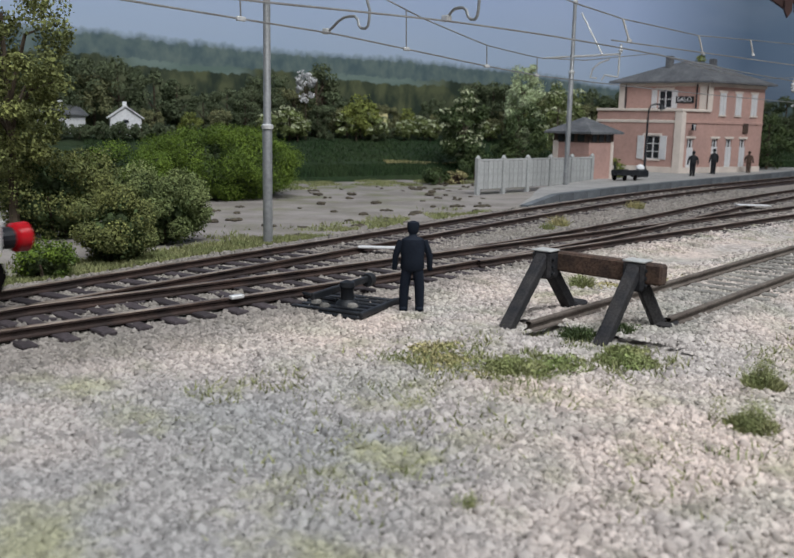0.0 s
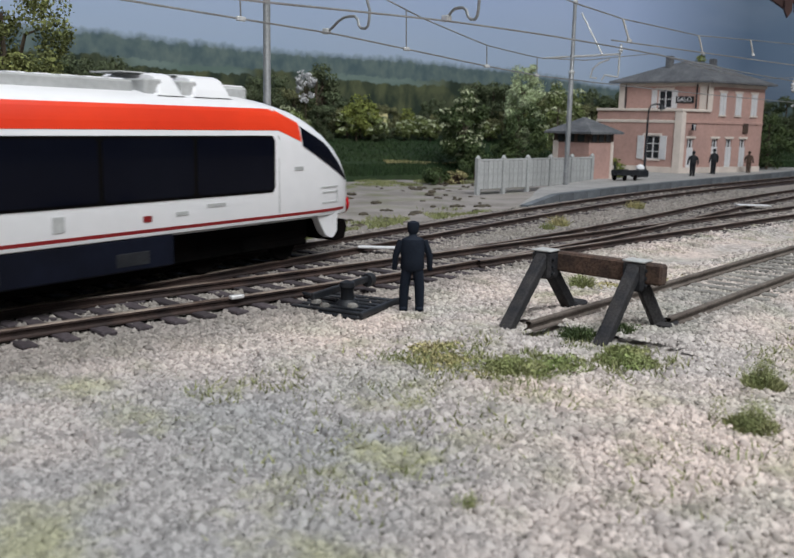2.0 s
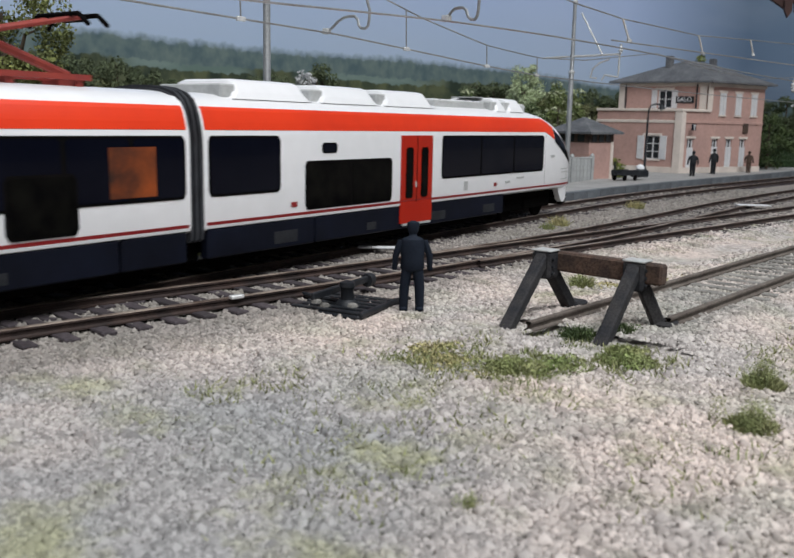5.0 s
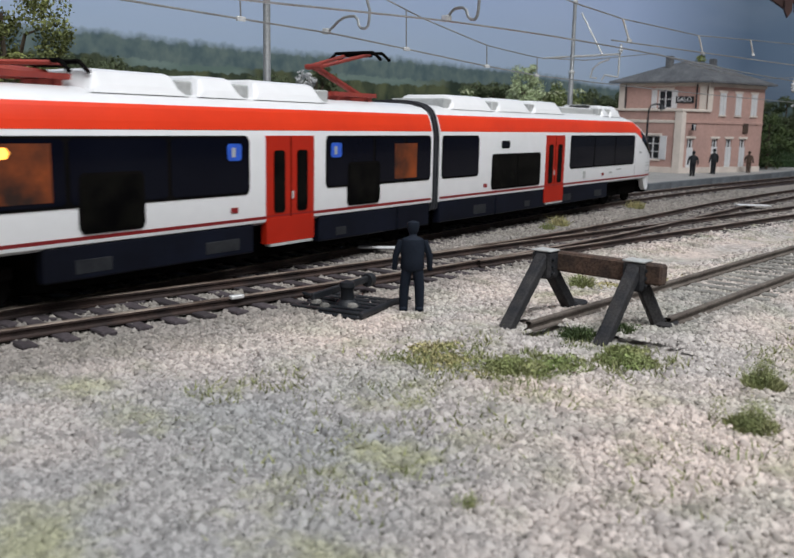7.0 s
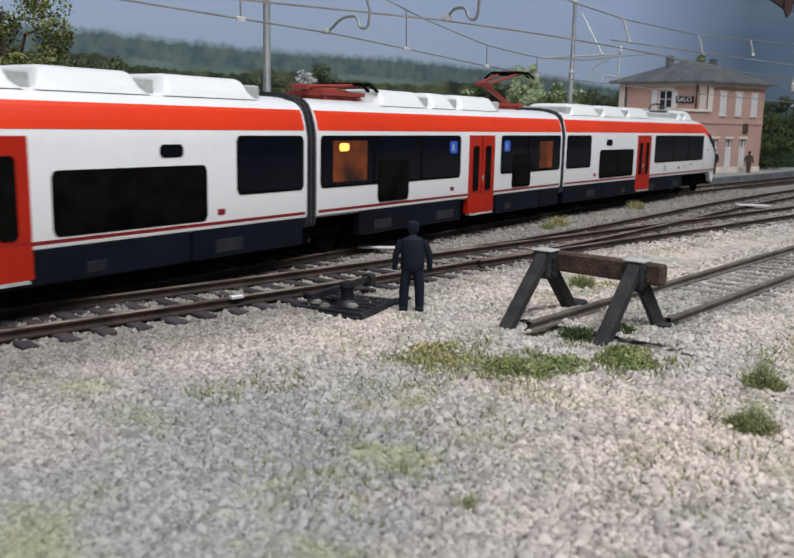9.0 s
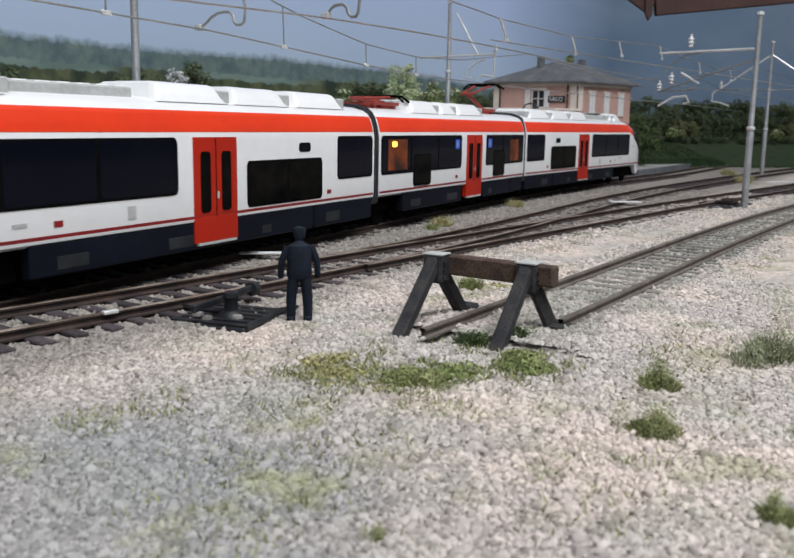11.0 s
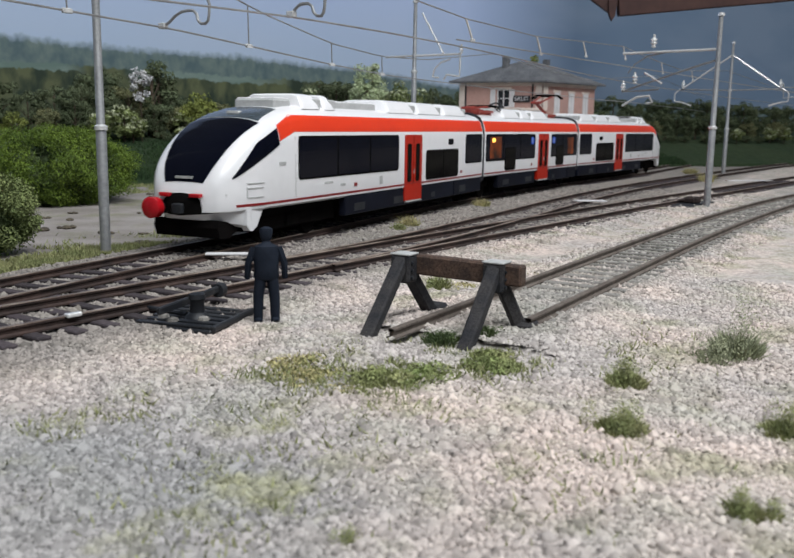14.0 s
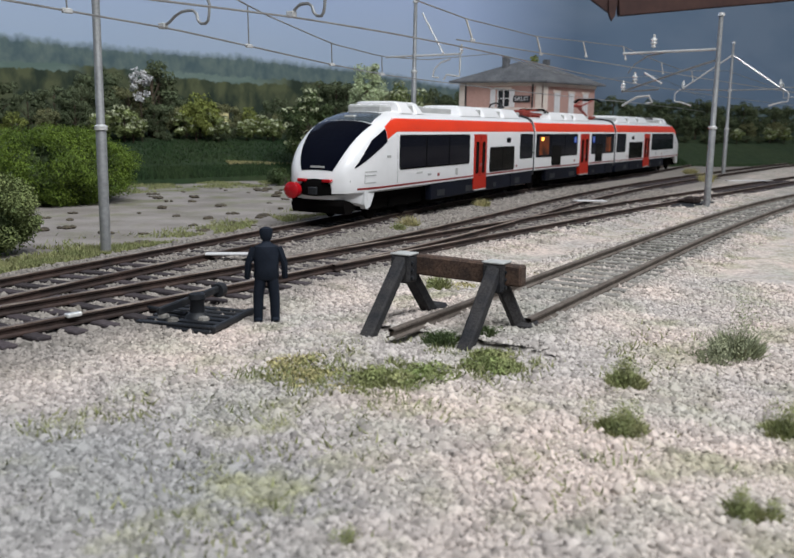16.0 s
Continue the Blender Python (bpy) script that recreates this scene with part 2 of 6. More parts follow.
def backdrop_material():
    """A printed sheet: grey-blue sky over wooded hills with a pale field between them."""
    m = bpy.data.materials.new("printed_landscape")
    m.use_nodes = True
    t = m.node_tree
    n, l = t.nodes, t.links
    p = n["Principled BSDF"]
    p.inputs["Roughness"].default_value, p.inputs["Specular IOR Level"].default_value = 0.7, 0.2
    co = n.new("ShaderNodeTexCoord")
    sep = n.new("ShaderNodeSeparateXYZ")
    l.new(co.outputs["Object"], sep.inputs[0])

    def noise_at(size, flat=1.0, detail=5):
        mp = n.new("ShaderNodeMapping")
        mp.inputs["Scale"].default_value = (1, 1, flat)
        l.new(co.outputs["Object"], mp.inputs[0])
        q = n.new("ShaderNodeTexNoise")
        q.inputs["Scale"].default_value, q.inputs["Detail"].default_value = 1 / (SC * size), detail
        l.new(mp.outputs[0], q.inputs["Vector"])
        return q.outputs[0]

    def span(src, lo, hi, a=0.0, b=1.0):
        q = n.new("ShaderNodeMapRange")
        for i, v in enumerate((lo, hi, a, b)):
            q.inputs[i + 1].default_value = v
        l.new(src, q.inputs[0])
        return q.outputs[0]

    def blend(k, a, b):
        q = n.new("ShaderNodeMix")
        q.data_type = "RGBA"
        for i, v in ((0, k), (6, a), (7, b)):
            if isinstance(v, tuple):
                q.inputs[i].default_value = (*v, 1)
            else:
                l.new(v, q.inputs[i])
        return q.outputs[2]

    def add(a, b):
        q = n.new("ShaderNodeMath")
        q.operation = "ADD"
        for i, v in enumerate((a, b)):
            if isinstance(v, (int, float)):
                q.inputs[i].default_value = v
            else:
                l.new(v, q.inputs[i])
        return q.outputs[0]

    # height with a slow fall along the sheet
    z = add(add(sep.outputs[2], span(sep.outputs[0], -20 * SC, 40 * SC, -0.95 * SC, 0.1 * SC)), span(sep.outputs[0], 42 * SC, 62 * SC, 0.0, 2.0 * SC))
    sky = blend(span(z, 7.5 * SC, 15 * SC), (0.40, 0.50, 0.65), (0.39, 0.49, 0.72))
    # shade in the sheet's corner, put into the sky colour; it lifts a little beyond
    sky = blend(span(sep.outputs[0], 53 * SC, 67 * SC), sky, (0.12, 0.18, 0.275))
    sky = blend(span(sep.outputs[0], 67 * SC, 73 * SC, 0.0, 0.75), sky, (0.155, 0.225, 0.33))
    sky = blend(span(noise_at(14, 3.0, 3), 0.40, 0.62, 0.0, 0.10), sky, (0.50, 0.55, 0.64))
    far = blend(span(noise_at(0.7, 0.8, 9), 0.36, 0.66), (0.085, 0.13, 0.145), (0.15, 0.20, 0.19))
    mead = blend(span(noise_at(5, 4), 0.4, 0.6), (0.19, 0.255, 0.235), (0.13, 0.19, 0.17))
    wood = blend(span(noise_at(1.1, 0.6, 9), 0.40, 0.62), (0.03, 0.045, 0.032), (0.105, 0.12, 0.065))
    jag = add(span(noise_at(0.5, 0.9, 6), 0.3, 0.7, -0.14 * SC, 0.14 * SC), span(noise_at(2.2, 0.8, 3), 0.3, 0.7, -0.12 * SC, 0.12 * SC))
    swell = span(noise_at(12, 0.3, 2), 0.3, 0.7, -0.14 * SC, 0.14 * SC)
    zz = add(z, add(jag, swell))
    lane = add(add(span(sep.outputs[0], 9 * SC, 11 * SC), span(sep.outputs[0], 18 * SC, 19.5 * SC, 0.0, -1.0)), add(span(sep.outputs[0], 22 * SC, 24 * SC), span(sep.outputs[0], 32 * SC, 36 * SC, 0.0, -1.0)))
    strip = blend(lane, wood, mead)
    col = blend(span(zz, 6.26 * SC, 6.36 * SC), wood, strip)
    col = blend(span(zz, 6.68 * SC, 6.82 * SC), col, far)
    col = blend(span(zz, 7.85 * SC, 8.35 * SC), col, sky)
    l.new(col, p.inputs["Base Color"])
    return m


M["backdrop"] = backdrop_material()


# ---- mesh helpers ----
class Geo:
    """Collects vertices and faces in prototype metres."""

    def __init__(self):
        self.v, self.f = [], []

    def add(self, vs, fs):
        k = len(self.v)
        self.v += [tuple(p) for p in vs]
        self.f += [tuple(i + k for i in q) for q in fs]
        return self

    def box(self, x0, x1, y0, y1, z0, z1, c=0.0):
        """A box, its edges chamfered by c."""
        if c <= 0:
            return self.add([(x, y, z) for z in (z0, z1) for y in (y0, y1) for x in (x0, x1)],
                            [(0, 2, 3, 1), (4, 5, 7, 6), (0, 1, 5, 4), (2, 6, 7, 3), (0, 4, 6, 2), (1, 3, 7, 5)])
        bm = bmesh.new()
        g = Geo().box(x0, x1, y0, y1, z0, z1)
        vs = [bm.verts.new(p) for p in g.v]
        for q in g.f:
            bm.faces.new([vs[i] for i in q])
        bmesh.ops.bevel(bm, geom=bm.edges[:], offset=c, segments=1, affect="EDGES", profile=0.5)
        bm.verts.index_update()
        self.add([v.co for v in bm.verts], [[v.index for v in q.verts] for q in bm.faces])
        bm.free()
        return self

    def bar(self, a, b, w, h, c=0.0):
        """A beam of section w by h from a to b."""
        a, b = Vector(a), Vector(b)
        m = Matrix.Translation(a) @ (b - a).to_track_quat("X", "Z").to_matrix().to_4x4()
        g = Geo().box(0, (b - a).length, -w / 2, w / 2, -h / 2, h / 2, c)
        return self.add([m @ Vector(p) for p in g.v], g.f)

    def tube(self, pts, r, n=8, r1=None):
        pts = [Vector(p) for p in pts]
        k0, m = len(self.v), len(pts)
        side = None
        for i, p in enumerate(pts):
            d = (pts[min(i + 1, m - 1)] - pts[max(i - 1, 0)]).normalized()
            side = d.orthogonal().normalized() if side is None else (side - d * side.dot(d)).normalized()
            up = d.cross(side)
            rr = r if r1 is None else r + (r1 - r) * i / (m - 1)
            for j in range(n):
                a = 2 * math.pi * j / n
                self.v.append(tuple(p + side * (rr * math.cos(a)) + up * (rr * math.sin(a))))
        for i in range(m - 1):
            for j in range(n):
                a, b = k0 + i * n + j, k0 + i * n + (j + 1) % n
                self.f.append((a, b, b + n, a + n))
        self.f.append(tuple(k0 + j for j in reversed(range(n))))
        self.f.append(tuple(k0 + (m - 1) * n + j for j in range(n)))
        return self

    def lathe(self, prof, n=16, m=None):
        """Radius and height pairs turned about z."""
        m = m or Matrix.Identity(4)
        k0 = len(self.v)
        for r, z in prof:
            for j in range(n):
                a = 2 * math.pi * j / n
                self.v.append(tuple(m @ Vector((r * math.cos(a), r * math.sin(a), z))))
        for i in range(len(prof) - 1):
            for j in range(n):
                a, b = k0 + i * n + j, k0 + i * n + (j + 1) % n
                self.f.append((a, b, b + n, a + n))
        self.f.append(tuple(k0 + j for j in reversed(range(n))))
        self.f.append(tuple(k0 + (len(prof) - 1) * n + j for j in range(n)))
        return self

    def prism(self, pts, y0, y1):
        """An outline in x and z pushed from y0 to y1."""
        n = len(pts)
        k = len(self.v)
        self.v += [(x, y0, z) for x, z in pts] + [(x, y1, z) for x, z in pts]
        self.f += [tuple(k + i for i in range(n)), tuple(k + n + i for i in reversed(range(n)))]
        self.f += [(k + i, k + n + i, k + n + (i + 1) % n, k + (i + 1) % n) for i in range(n)]
        return self

    def moved(self, m):
        self.v = [tuple(m @ Vector(p)) for p in self.v]
        return self


def mesh_of(name, g, material, smooth=False):
    me = bpy.data.meshes.new(name)
    v = np.array(g.v, dtype=np.float64).reshape(-1, 3) * SC
    me.from_pydata(v.tolist(), [], g.f)
    me.materials.append(material)
    bm = bmesh.new()
    bm.from_mesh(me)
    bmesh.ops.recalc_face_normals(bm, faces=bm.faces[:])
    bm.to_mesh(me)
    bm.free()
    if smooth:
        me.polygons.foreach_set("use_smooth", [True] * len(me.polygons))
        me.set_sharp_from_angle(angle=radians(40))
    return me


def part(name, g, material, parent=None, label="", smooth=False, at=None):
    ob = new(name, mesh_of(name, g, material, smooth) if isinstance(g, Geo) else g)
    if parent:
        ob.parent = parent
    if at is not None:
        ob.matrix_basis = at
    return tagged(ob, label)


def thing(name, m, label, category, group="", kind=""):
    ob = new(name)
    ob.empty_display_size = 0.01
    ob.matrix_basis = m
    return tagged(ob, label, category, group, kind)


def solid(name, g, material, m, label, category, group="", kind="", smooth=False):
    ob = part(name, g, material, None, "", smooth, m)
    return tagged(ob, label, category, group, kind)


# ---- plan: centre lines of the tracks (x to the east, prototype metres) ----
C1 = (1.516966e-06, -1.140081e-04, 2.017809e-04, 0.1331363, 0.6868477)
RAIL = 0.28


def line_1(x):
    c = min(max(x, -14.0), 50.0)
    y = 0.0
    for k in C1:
        y = y * c + k
    slope = ((4 * C1[0] * c + 3 * C1[1]) * c + 2 * C1[2]) * c + C1[3]
    bend = min(max(-6.0 - x, 0.0), 8.0)
    return y + (x - c) * slope - 0.0055 * bend * bend - 0.088 * max(-14.0 - x, 0.0)


def spline(knots):
    xs, ys = [k[0] for k in knots], [k[1] for k in knots]
    fine = np.linspace(xs[0], xs[-1], 241)
    rough = np.interp(fine, xs, ys)
    for _ in range(60):
        rough[1:-1] = 0.25 * rough[:-2] + 0.5 * rough[1:-1] + 0.25 * rough[2:]
    return lambda x: float(np.interp(x, fine, rough))


line_2 = spline([(-30, -1.2), (-15.2, -2.66), (-8.5, -3.23), (-3, -3.47), (2, -3.33), (5.7, -3.04), (10.2, -2.71), (16.7, -2.04), (23, -1.72), (31, -1.56), (48, -2.1), (66, -3.2), (95, -6)])
line_3 = spline([(-5, -3.42), (0, -3.72), (4, -4.02), (9.5, -4.45), (14.3, -4.75), (22, -5.5), (29.5, -6.3), (40, -7.4), (48, -8.3), (66, -10.6), (95, -15)])
line_4 = spline([(-9.6, -9.42), (-4, -9.40), (2, -9.38), (8, -9.42), (14, -9.6), (19, -9.85), (24, -10.2), (30, -10.9), (48, -13.5), (80, -19)])


def edge_y(x):
    """The foot of the bank that closes the layout at the back."""
    return float(np.interp(x, [-80, -40, 0, 13, 23.3, 38, 60, 77, 110], [42, 32, 23.6, 20.9, 18.6, 14.0, 5.2, -3.4, -20]))


# ---- ground ----
def lie(x, y):
    """Height of the ground: ballast shoulders along the lines, low humps elsewhere."""
    h = 0.05 * noise.noise((x * 0.35, y * 0.35, 0)) + 0.03 * noise.noise((x * 1.1, y * 1.1, 5))
    return h


def shoulder(x, y):
    d = min(abs(y - line_1(x)) if x > -60 else 9, abs(y - line_2(x)) if -28 < x < 90 else 9, abs(y - line_3(x)) if -4 < x < 90 else 9)
    d4 = abs(y - line_4(x)) if x > -8.5 else 9
    return max(0.0, min(1.0, (2.6 - d) / 0.9)), max(0.0, min(1.0, (2.0 - d4) / 0.7))


def height(x, y):
    a, b = shoulder(x, y)
    return lie(x, y) * (1 - max(a, b)) + (0.105 if x > -6 else 0.07) * a + (0.085 if x > -4 else 0.12) * b - 0.02


def build_ground():
    g = Geo()
    xs = np.concatenate([np.linspace(-90, -24, 20), np.arange(-23.5, 30, 0.45), np.linspace(30.5, 130, 60)])
    ys = np.concatenate([np.linspace(-60, -20, 14), np.arange(-19.5, 12, 0.45), np.linspace(12.5, 60, 50)])
    nx, ny = len(xs), len(ys)
    g.v = [(x, y, height(x, y) if y < edge_y(x) + 1 else 0.0) for y in ys for x in xs]
    g.f = [(j * nx + i, j * nx + i + 1, (j + 1) * nx + i + 1, (j + 1) * nx + i) for j in range(ny - 1) for i in range(nx - 1)]
    solid("ground", g, M["ground"], mpose(0, 0), "pinkish ballast and grey yard ground of the layout", "ground", kind="structure", smooth=True)


build_ground()


def build_bank():
    """The dark green field, a bank rising to the foot of the woods."""
    g = Geo()
    xs = np.linspace(-70, 105, 120)
    prof = [(0, -0.1), (0.15, 0.25), (1.2, 0.62), (3, 1.25), (5, 1.95), (6.6, 2.3), (14, 2.9)]
    for x in xs:
        for o, z in prof:
            k = 0.12 * noise.noise((x * 0.5, o * 0.7, 2)) if o > 0.2 else 0
            g.v.append((x + 0.35 * o, edge_y(x) + o, z + k))
    m = len(prof)
    g.f = [(i * m + j, (i + 1) * m + j, (i + 1) * m + j + 1, i * m + j + 1) for i in range(len(xs) - 1) for j in range(m - 1)]
    solid("field_bank", g, M["field"], mpose(0, 0), "dark green meadow bank behind the yard", "field", kind="structure", smooth=True)


build_bank()


def build_backdrop():
    g = Geo()
    xs = np.linspace(-80, 110, 150)
    for x in xs:
        for z in np.linspace(-1, 30, 12):
            g.v.append((x + 4.5, edge_y(x) + 12, z))
    for x in xs:
        for z in np.linspace(-1, 30, 12):
            g.v.append((x + 4.7, edge_y(x) + 12.4, z))
    k = len(xs) * 12
    for o in (0, k):
        g.f += [(o + i * 12 + j, o + (i + 1) * 12 + j, o + (i + 1) * 12 + j + 1, o + i * 12 + j + 1) for i in range(len(xs) - 1) for j in range(11)]
    solid("backdrop", g, M["backdrop"], mpose(0, 0), "printed landscape backdrop with wooded hills and overcast sky", "backdrop", kind="structure", smooth=True)


build_backdrop()


# ---- tracks ----
def track(name, line, x0, x1, label, old=False, rails=(-0.76, 0.76), half=1.3, skip=lambda x: False, bare=0.0):
    t = thing(name, mpose(0, 0), label, "track", kind="structure")
    step = 0.5
    for off in rails:
        xs = np.arange(x0 + (bare if off < 0 else 0.0), x1 + step / 2, step)
        g, top = Geo(), Geo()
        for x in xs:
            d = (line(x + 0.1) - line(x - 0.1)) / 0.2
            nrm = Vector((-d, 1, 0)).normalized()
            c = Vector((x, line(x), 0)) + nrm * off
            z0, z1 = RAIL - 0.17, RAIL
            for w, z in ((0.09, z0), (0.09, z0 + 0.025), (0.03, z0 + 0.05), (0.03, z1 - 0.06), (0.055, z1 - 0.045), (0.055, z1 - 0.012)):
                g.v += [tuple(c + nrm * w + Vector((0, 0, z))), tuple(c - nrm * w + Vector((0, 0, z)))]
            for w, z in ((0.055, z1 - 0.012), (0.042, z1)):
                top.v += [tuple(c + nrm * w + Vector((0, 0, z))), tuple(c - nrm * w + Vector((0, 0, z)))]
        for i in range(len(xs) - 1):
            a, b = i * 12, (i + 1) * 12
            for j in range(0, 10, 2):
                g.f += [(a + j, a + j + 2, b + j + 2, b + j), (a + j + 1, b + j + 1, b + j + 3, a + j + 3)]
            a, b = i * 4, (i + 1) * 4
            top.f += [(a, a + 2, b + 2, b), (a + 2, a + 3, b + 3, b + 2), (a + 1, b + 1, b + 3, a + 3)]
        r = part("rail", g, M["oldrail" if old else "rail"], t, "rusty brown rail web")
        part("rail_head", top, M["oldrail" if old else "railtop"], r, "" if old else "worn bright rail head")
    me = [mesh_of("sleeper", Geo().box(-0.13, 0.13, -half, half, RAIL - 0.36, RAIL - 0.165 + e, 0.02), M["oldsleeper" if old else "sleeper"]) for e in (0, 0.008, -0.008)]
    x, i = x0 + 0.3, 0
    rnd = random.Random(name)
    while x < x1:
        d = math.degrees(math.atan(line(x + 0.1) / 0.2 - line(x - 0.1) / 0.2))
        if not skip(x):
            m = mpose(x, line(x) + rnd.uniform(-0.04, 0.04), 0, 0, 0, d + rnd.uniform(-1.2, 1.2))
            if x < 45:
                part("sleeper", me[i % 3], None, t, at=m)
        x += 0.62
        i += 1
    return t


track("track_1", line_1, -70, 95, "running line on dark sleepers, rusty rails with bright heads")
track("track_2", line_2, -28, 92, "loop line leaving the running line, dark sleepers", skip=lambda x: x < -15.5)
track("track_3", line_3, -4.5, 92, "branch track leaving the loop by a turnout", skip=lambda x: x < 3)
track("track_4", line_4, -9.3, 78, "old siding with weathered grey sleepers and dull rails", old=True, half=1.15, skip=lambda x: x < -6.9, bare=2.0)


# ---- the train: three white cars with a red band ----
WID, ZB, ZT = 1.42, 0.98, 3.72
PROF = [(0.93, 0.0), (0.985, 0.02), (1.0, 0.06), (1.0, 0.35), (1.0, 0.66), (0.985, 0.72), (0.955, 0.79), (0.91, 0.86), (0.84, 0.915), (0.72, 0.955), (0.5, 0.985), (0.25, 0.997), (0.0, 1.0)]
NOSE_U = [0, 0.05, 0.12, 0.22, 0.38, 0.62, 0.95, 1.35, 1.85, 2.45, 3.1, 3.9, 4.8]
NOSE_Z = [1.46, 1.60, 1.78, 1.98, 2.20, 2.46, 2.74, 3.00, 3.25, 3.46, 3.60, 3.69, 3.72]
NOSE_W = [0.62, 0.78, 0.92, 1.04, 1.14, 1.23, 1.30, 1.35, 1.39, 1.41, 1.42, 1.42, 1.42]


N0 = 0.34


def top_z(u, nose):
    return float(np.interp((u - N0) * 1.06, NOSE_U, NOSE_Z)) if nose else ZT


def half_w(u, nose):
    return float(np.interp((u - N0) * 1.06, NOSE_U, NOSE_W)) if nose else WID


def side_y(u, z, nose):
    """Half width of the shell at u along it and height z."""
    k = (z - ZB) / (top_z(u, nose) - ZB)
    return half_w(u, nose) * float(np.interp(k, [p[1] for p in PROF], [p[0] for p in PROF]))


def roof_z(u, y, nose):
    k = abs(y) / half_w(u, nose)
    ys, zs = [p[0] for p in PROF[4:]][::-1], [p[1] for p in PROF[4:]][::-1]
    return ZB + (top_z(u, nose) - ZB) * float(np.interp(k, ys, zs))


def shell(u0, u1, nose):
    g = Geo()
    us = sorted(set([u for u in list(np.arange(u0, min(u1, 4.8), 0.15 if nose else 3)) + [N0 + 0.03, N0 + 0.1] * nose] + list(np.linspace(4.8 if nose else u0, u1, 8))))
    n = 2 * len(PROF) - 1
    for u in us:
        w, t = half_w(u, nose), top_z(u, nose)
        sec = [(w * y, ZB + (t - ZB) * z) for y, z in PROF]
        sec = sec + [(-y, z) for y, z in sec[-2::-1]]
        g.v += [(u, y, z) for y, z in sec]
    for i in range(len(us) - 1):
        for j in range(n):
            g.f.append((i * n + j, i * n + (j + 1) % n, (i + 1) * n + (j + 1) % n, (i + 1) * n + j))
    g.f += [tuple(range(n)), tuple((len(us) - 1) * n + j for j in range(n))]
    return g


def panel(u0, u1, lo, hi, nose, s, out=0.012, rows=6, step=0.25):
    """A sheet on the side s (+1, -1) of the shell between two heights, which may depend on u."""
    lo_f = lo if callable(lo) else (lambda u: lo)
    hi_f = hi if callable(hi) else (lambda u: hi)
    g = Geo()
    us = np.linspace(u0, u1, max(2, int((u1 - u0) / step) + 2))
    for layer in (out, -0.03):
        for u in us:
            for r in range(rows + 1):
                z = lo_f(u) + (hi_f(u) - lo_f(u)) * r / rows
                g.v.append((u, s * (side_y(u, z, nose) + layer), z))
    n, m = rows + 1, len(us)
    for o in (0, n * m):
        g.f += [(o + i * n + j, o + (i + 1) * n + j, o + (i + 1) * n + j + 1, o + i * n + j + 1) for i in range(m - 1) for j in range(rows)]
    ring = [i * n for i in range(m)] + [(m - 1) * n + j for j in range(1, n)] + [i * n + n - 1 for i in reversed(range(m - 1))] + [j for j in reversed(range(1, n - 1))]
    g.f += [(ring[i], ring[(i + 1) % len(ring)], ring[(i + 1) % len(ring)] + n * m, ring[i] + n * m) for i in range(len(ring))]
    return g


def roof_sheet(u0, u1, half, out=0.012, cols=10, step=0.15):
    """A sheet on the nose's upper face; half(u) is its half width."""
    g = Geo()
    us = np.linspace(u0, u1, int((u1 - u0) / step) + 2)
    for layer in (out, -0.03):
        for u in us:
            h = half(u)
            for c in range(cols + 1):
                y = -h + 2 * h * c / cols
                g.v.append((u - layer * 0.6, y, roof_z(u, y, True) + layer))
    n, m = cols + 1, len(us)
    for o in (0, n * m):
        g.f += [(o + i * n + j, o + (i + 1) * n + j, o + (i + 1) * n + j + 1, o + i * n + j + 1) for i in range(m - 1) for j in range(cols)]
    return g


def bogie(parent, u, motor=True):
    g = Geo()
    for s in (-1, 1):
        g.bar((u - 1.6, s * 0.95, 0.62), (u + 1.6, s * 0.95, 0.62), 0.14, 0.22, 0.03)
        g.box(u - 0.35, u + 0.35, s * 0.95 - 0.12, s * 0.95 + 0.12, 0.35, 0.72, 0.04)
    g.box(u - 0.4, u + 0.4, -0.95, 0.95, 0.45, 0.85, 0.03)
    part("bogie", g, M["black"], parent, "black bogie frame", at=None)
    for d in (-1.25, 1.25):
        w = Geo()
        for s in (-1, 1):
            w.lathe([(0.05, -0.07), (0.40, -0.07), (0.43, -0.03), (0.42, 0.06), (0.30, 0.07), (0.12, 0.03)], 20, Matrix.Translation((u + d, s * 0.76, 0.42)) @ Matrix.Rotation(radians(90 * s), 4, "X"))
        w.tube([(u + d, -0.75, 0.42), (u + d, 0.75, 0.42)], 0.07)
        part("wheelset", w, M["black"], parent, "dark wheelset", smooth=True)


def rounded(u0, u1, z0, z1, nose, s, out, r=0.11):
    """A sheet with rounded corners."""
    def inset(u):
        d = min(u - u0, u1 - u, r)
        return r - math.sqrt(max(0.0, r * r - (r - d) ** 2))
    k = max(0.02, (u1 - u0) / max(8, int((u1 - u0) / 0.06)))
    return panel(u0, u1, lambda u: z0 + inset(u), lambda u: z1 - inset(u), nose, s, out, 3, k)


def window(parent, u0, u1, z0, z1, nose, s, bars=(), frame_gap=0.05, glazing="glass", out=0.010):
    f = part("window", rounded(u0, u1, z0, z1, nose, s, out, min(0.11, (z1 - z0) / 4)), M["black"], parent, "black window surround with rounded corners")
    cuts = [u0, *bars, u1]
    for a, b in zip(cuts, cuts[1:]):
        part("pane", rounded(a + frame_gap, b - frame_gap, z0 + frame_gap, z1 - frame_gap, nose, s, out + 0.01, 0.06), M[glazing], f)
    return f


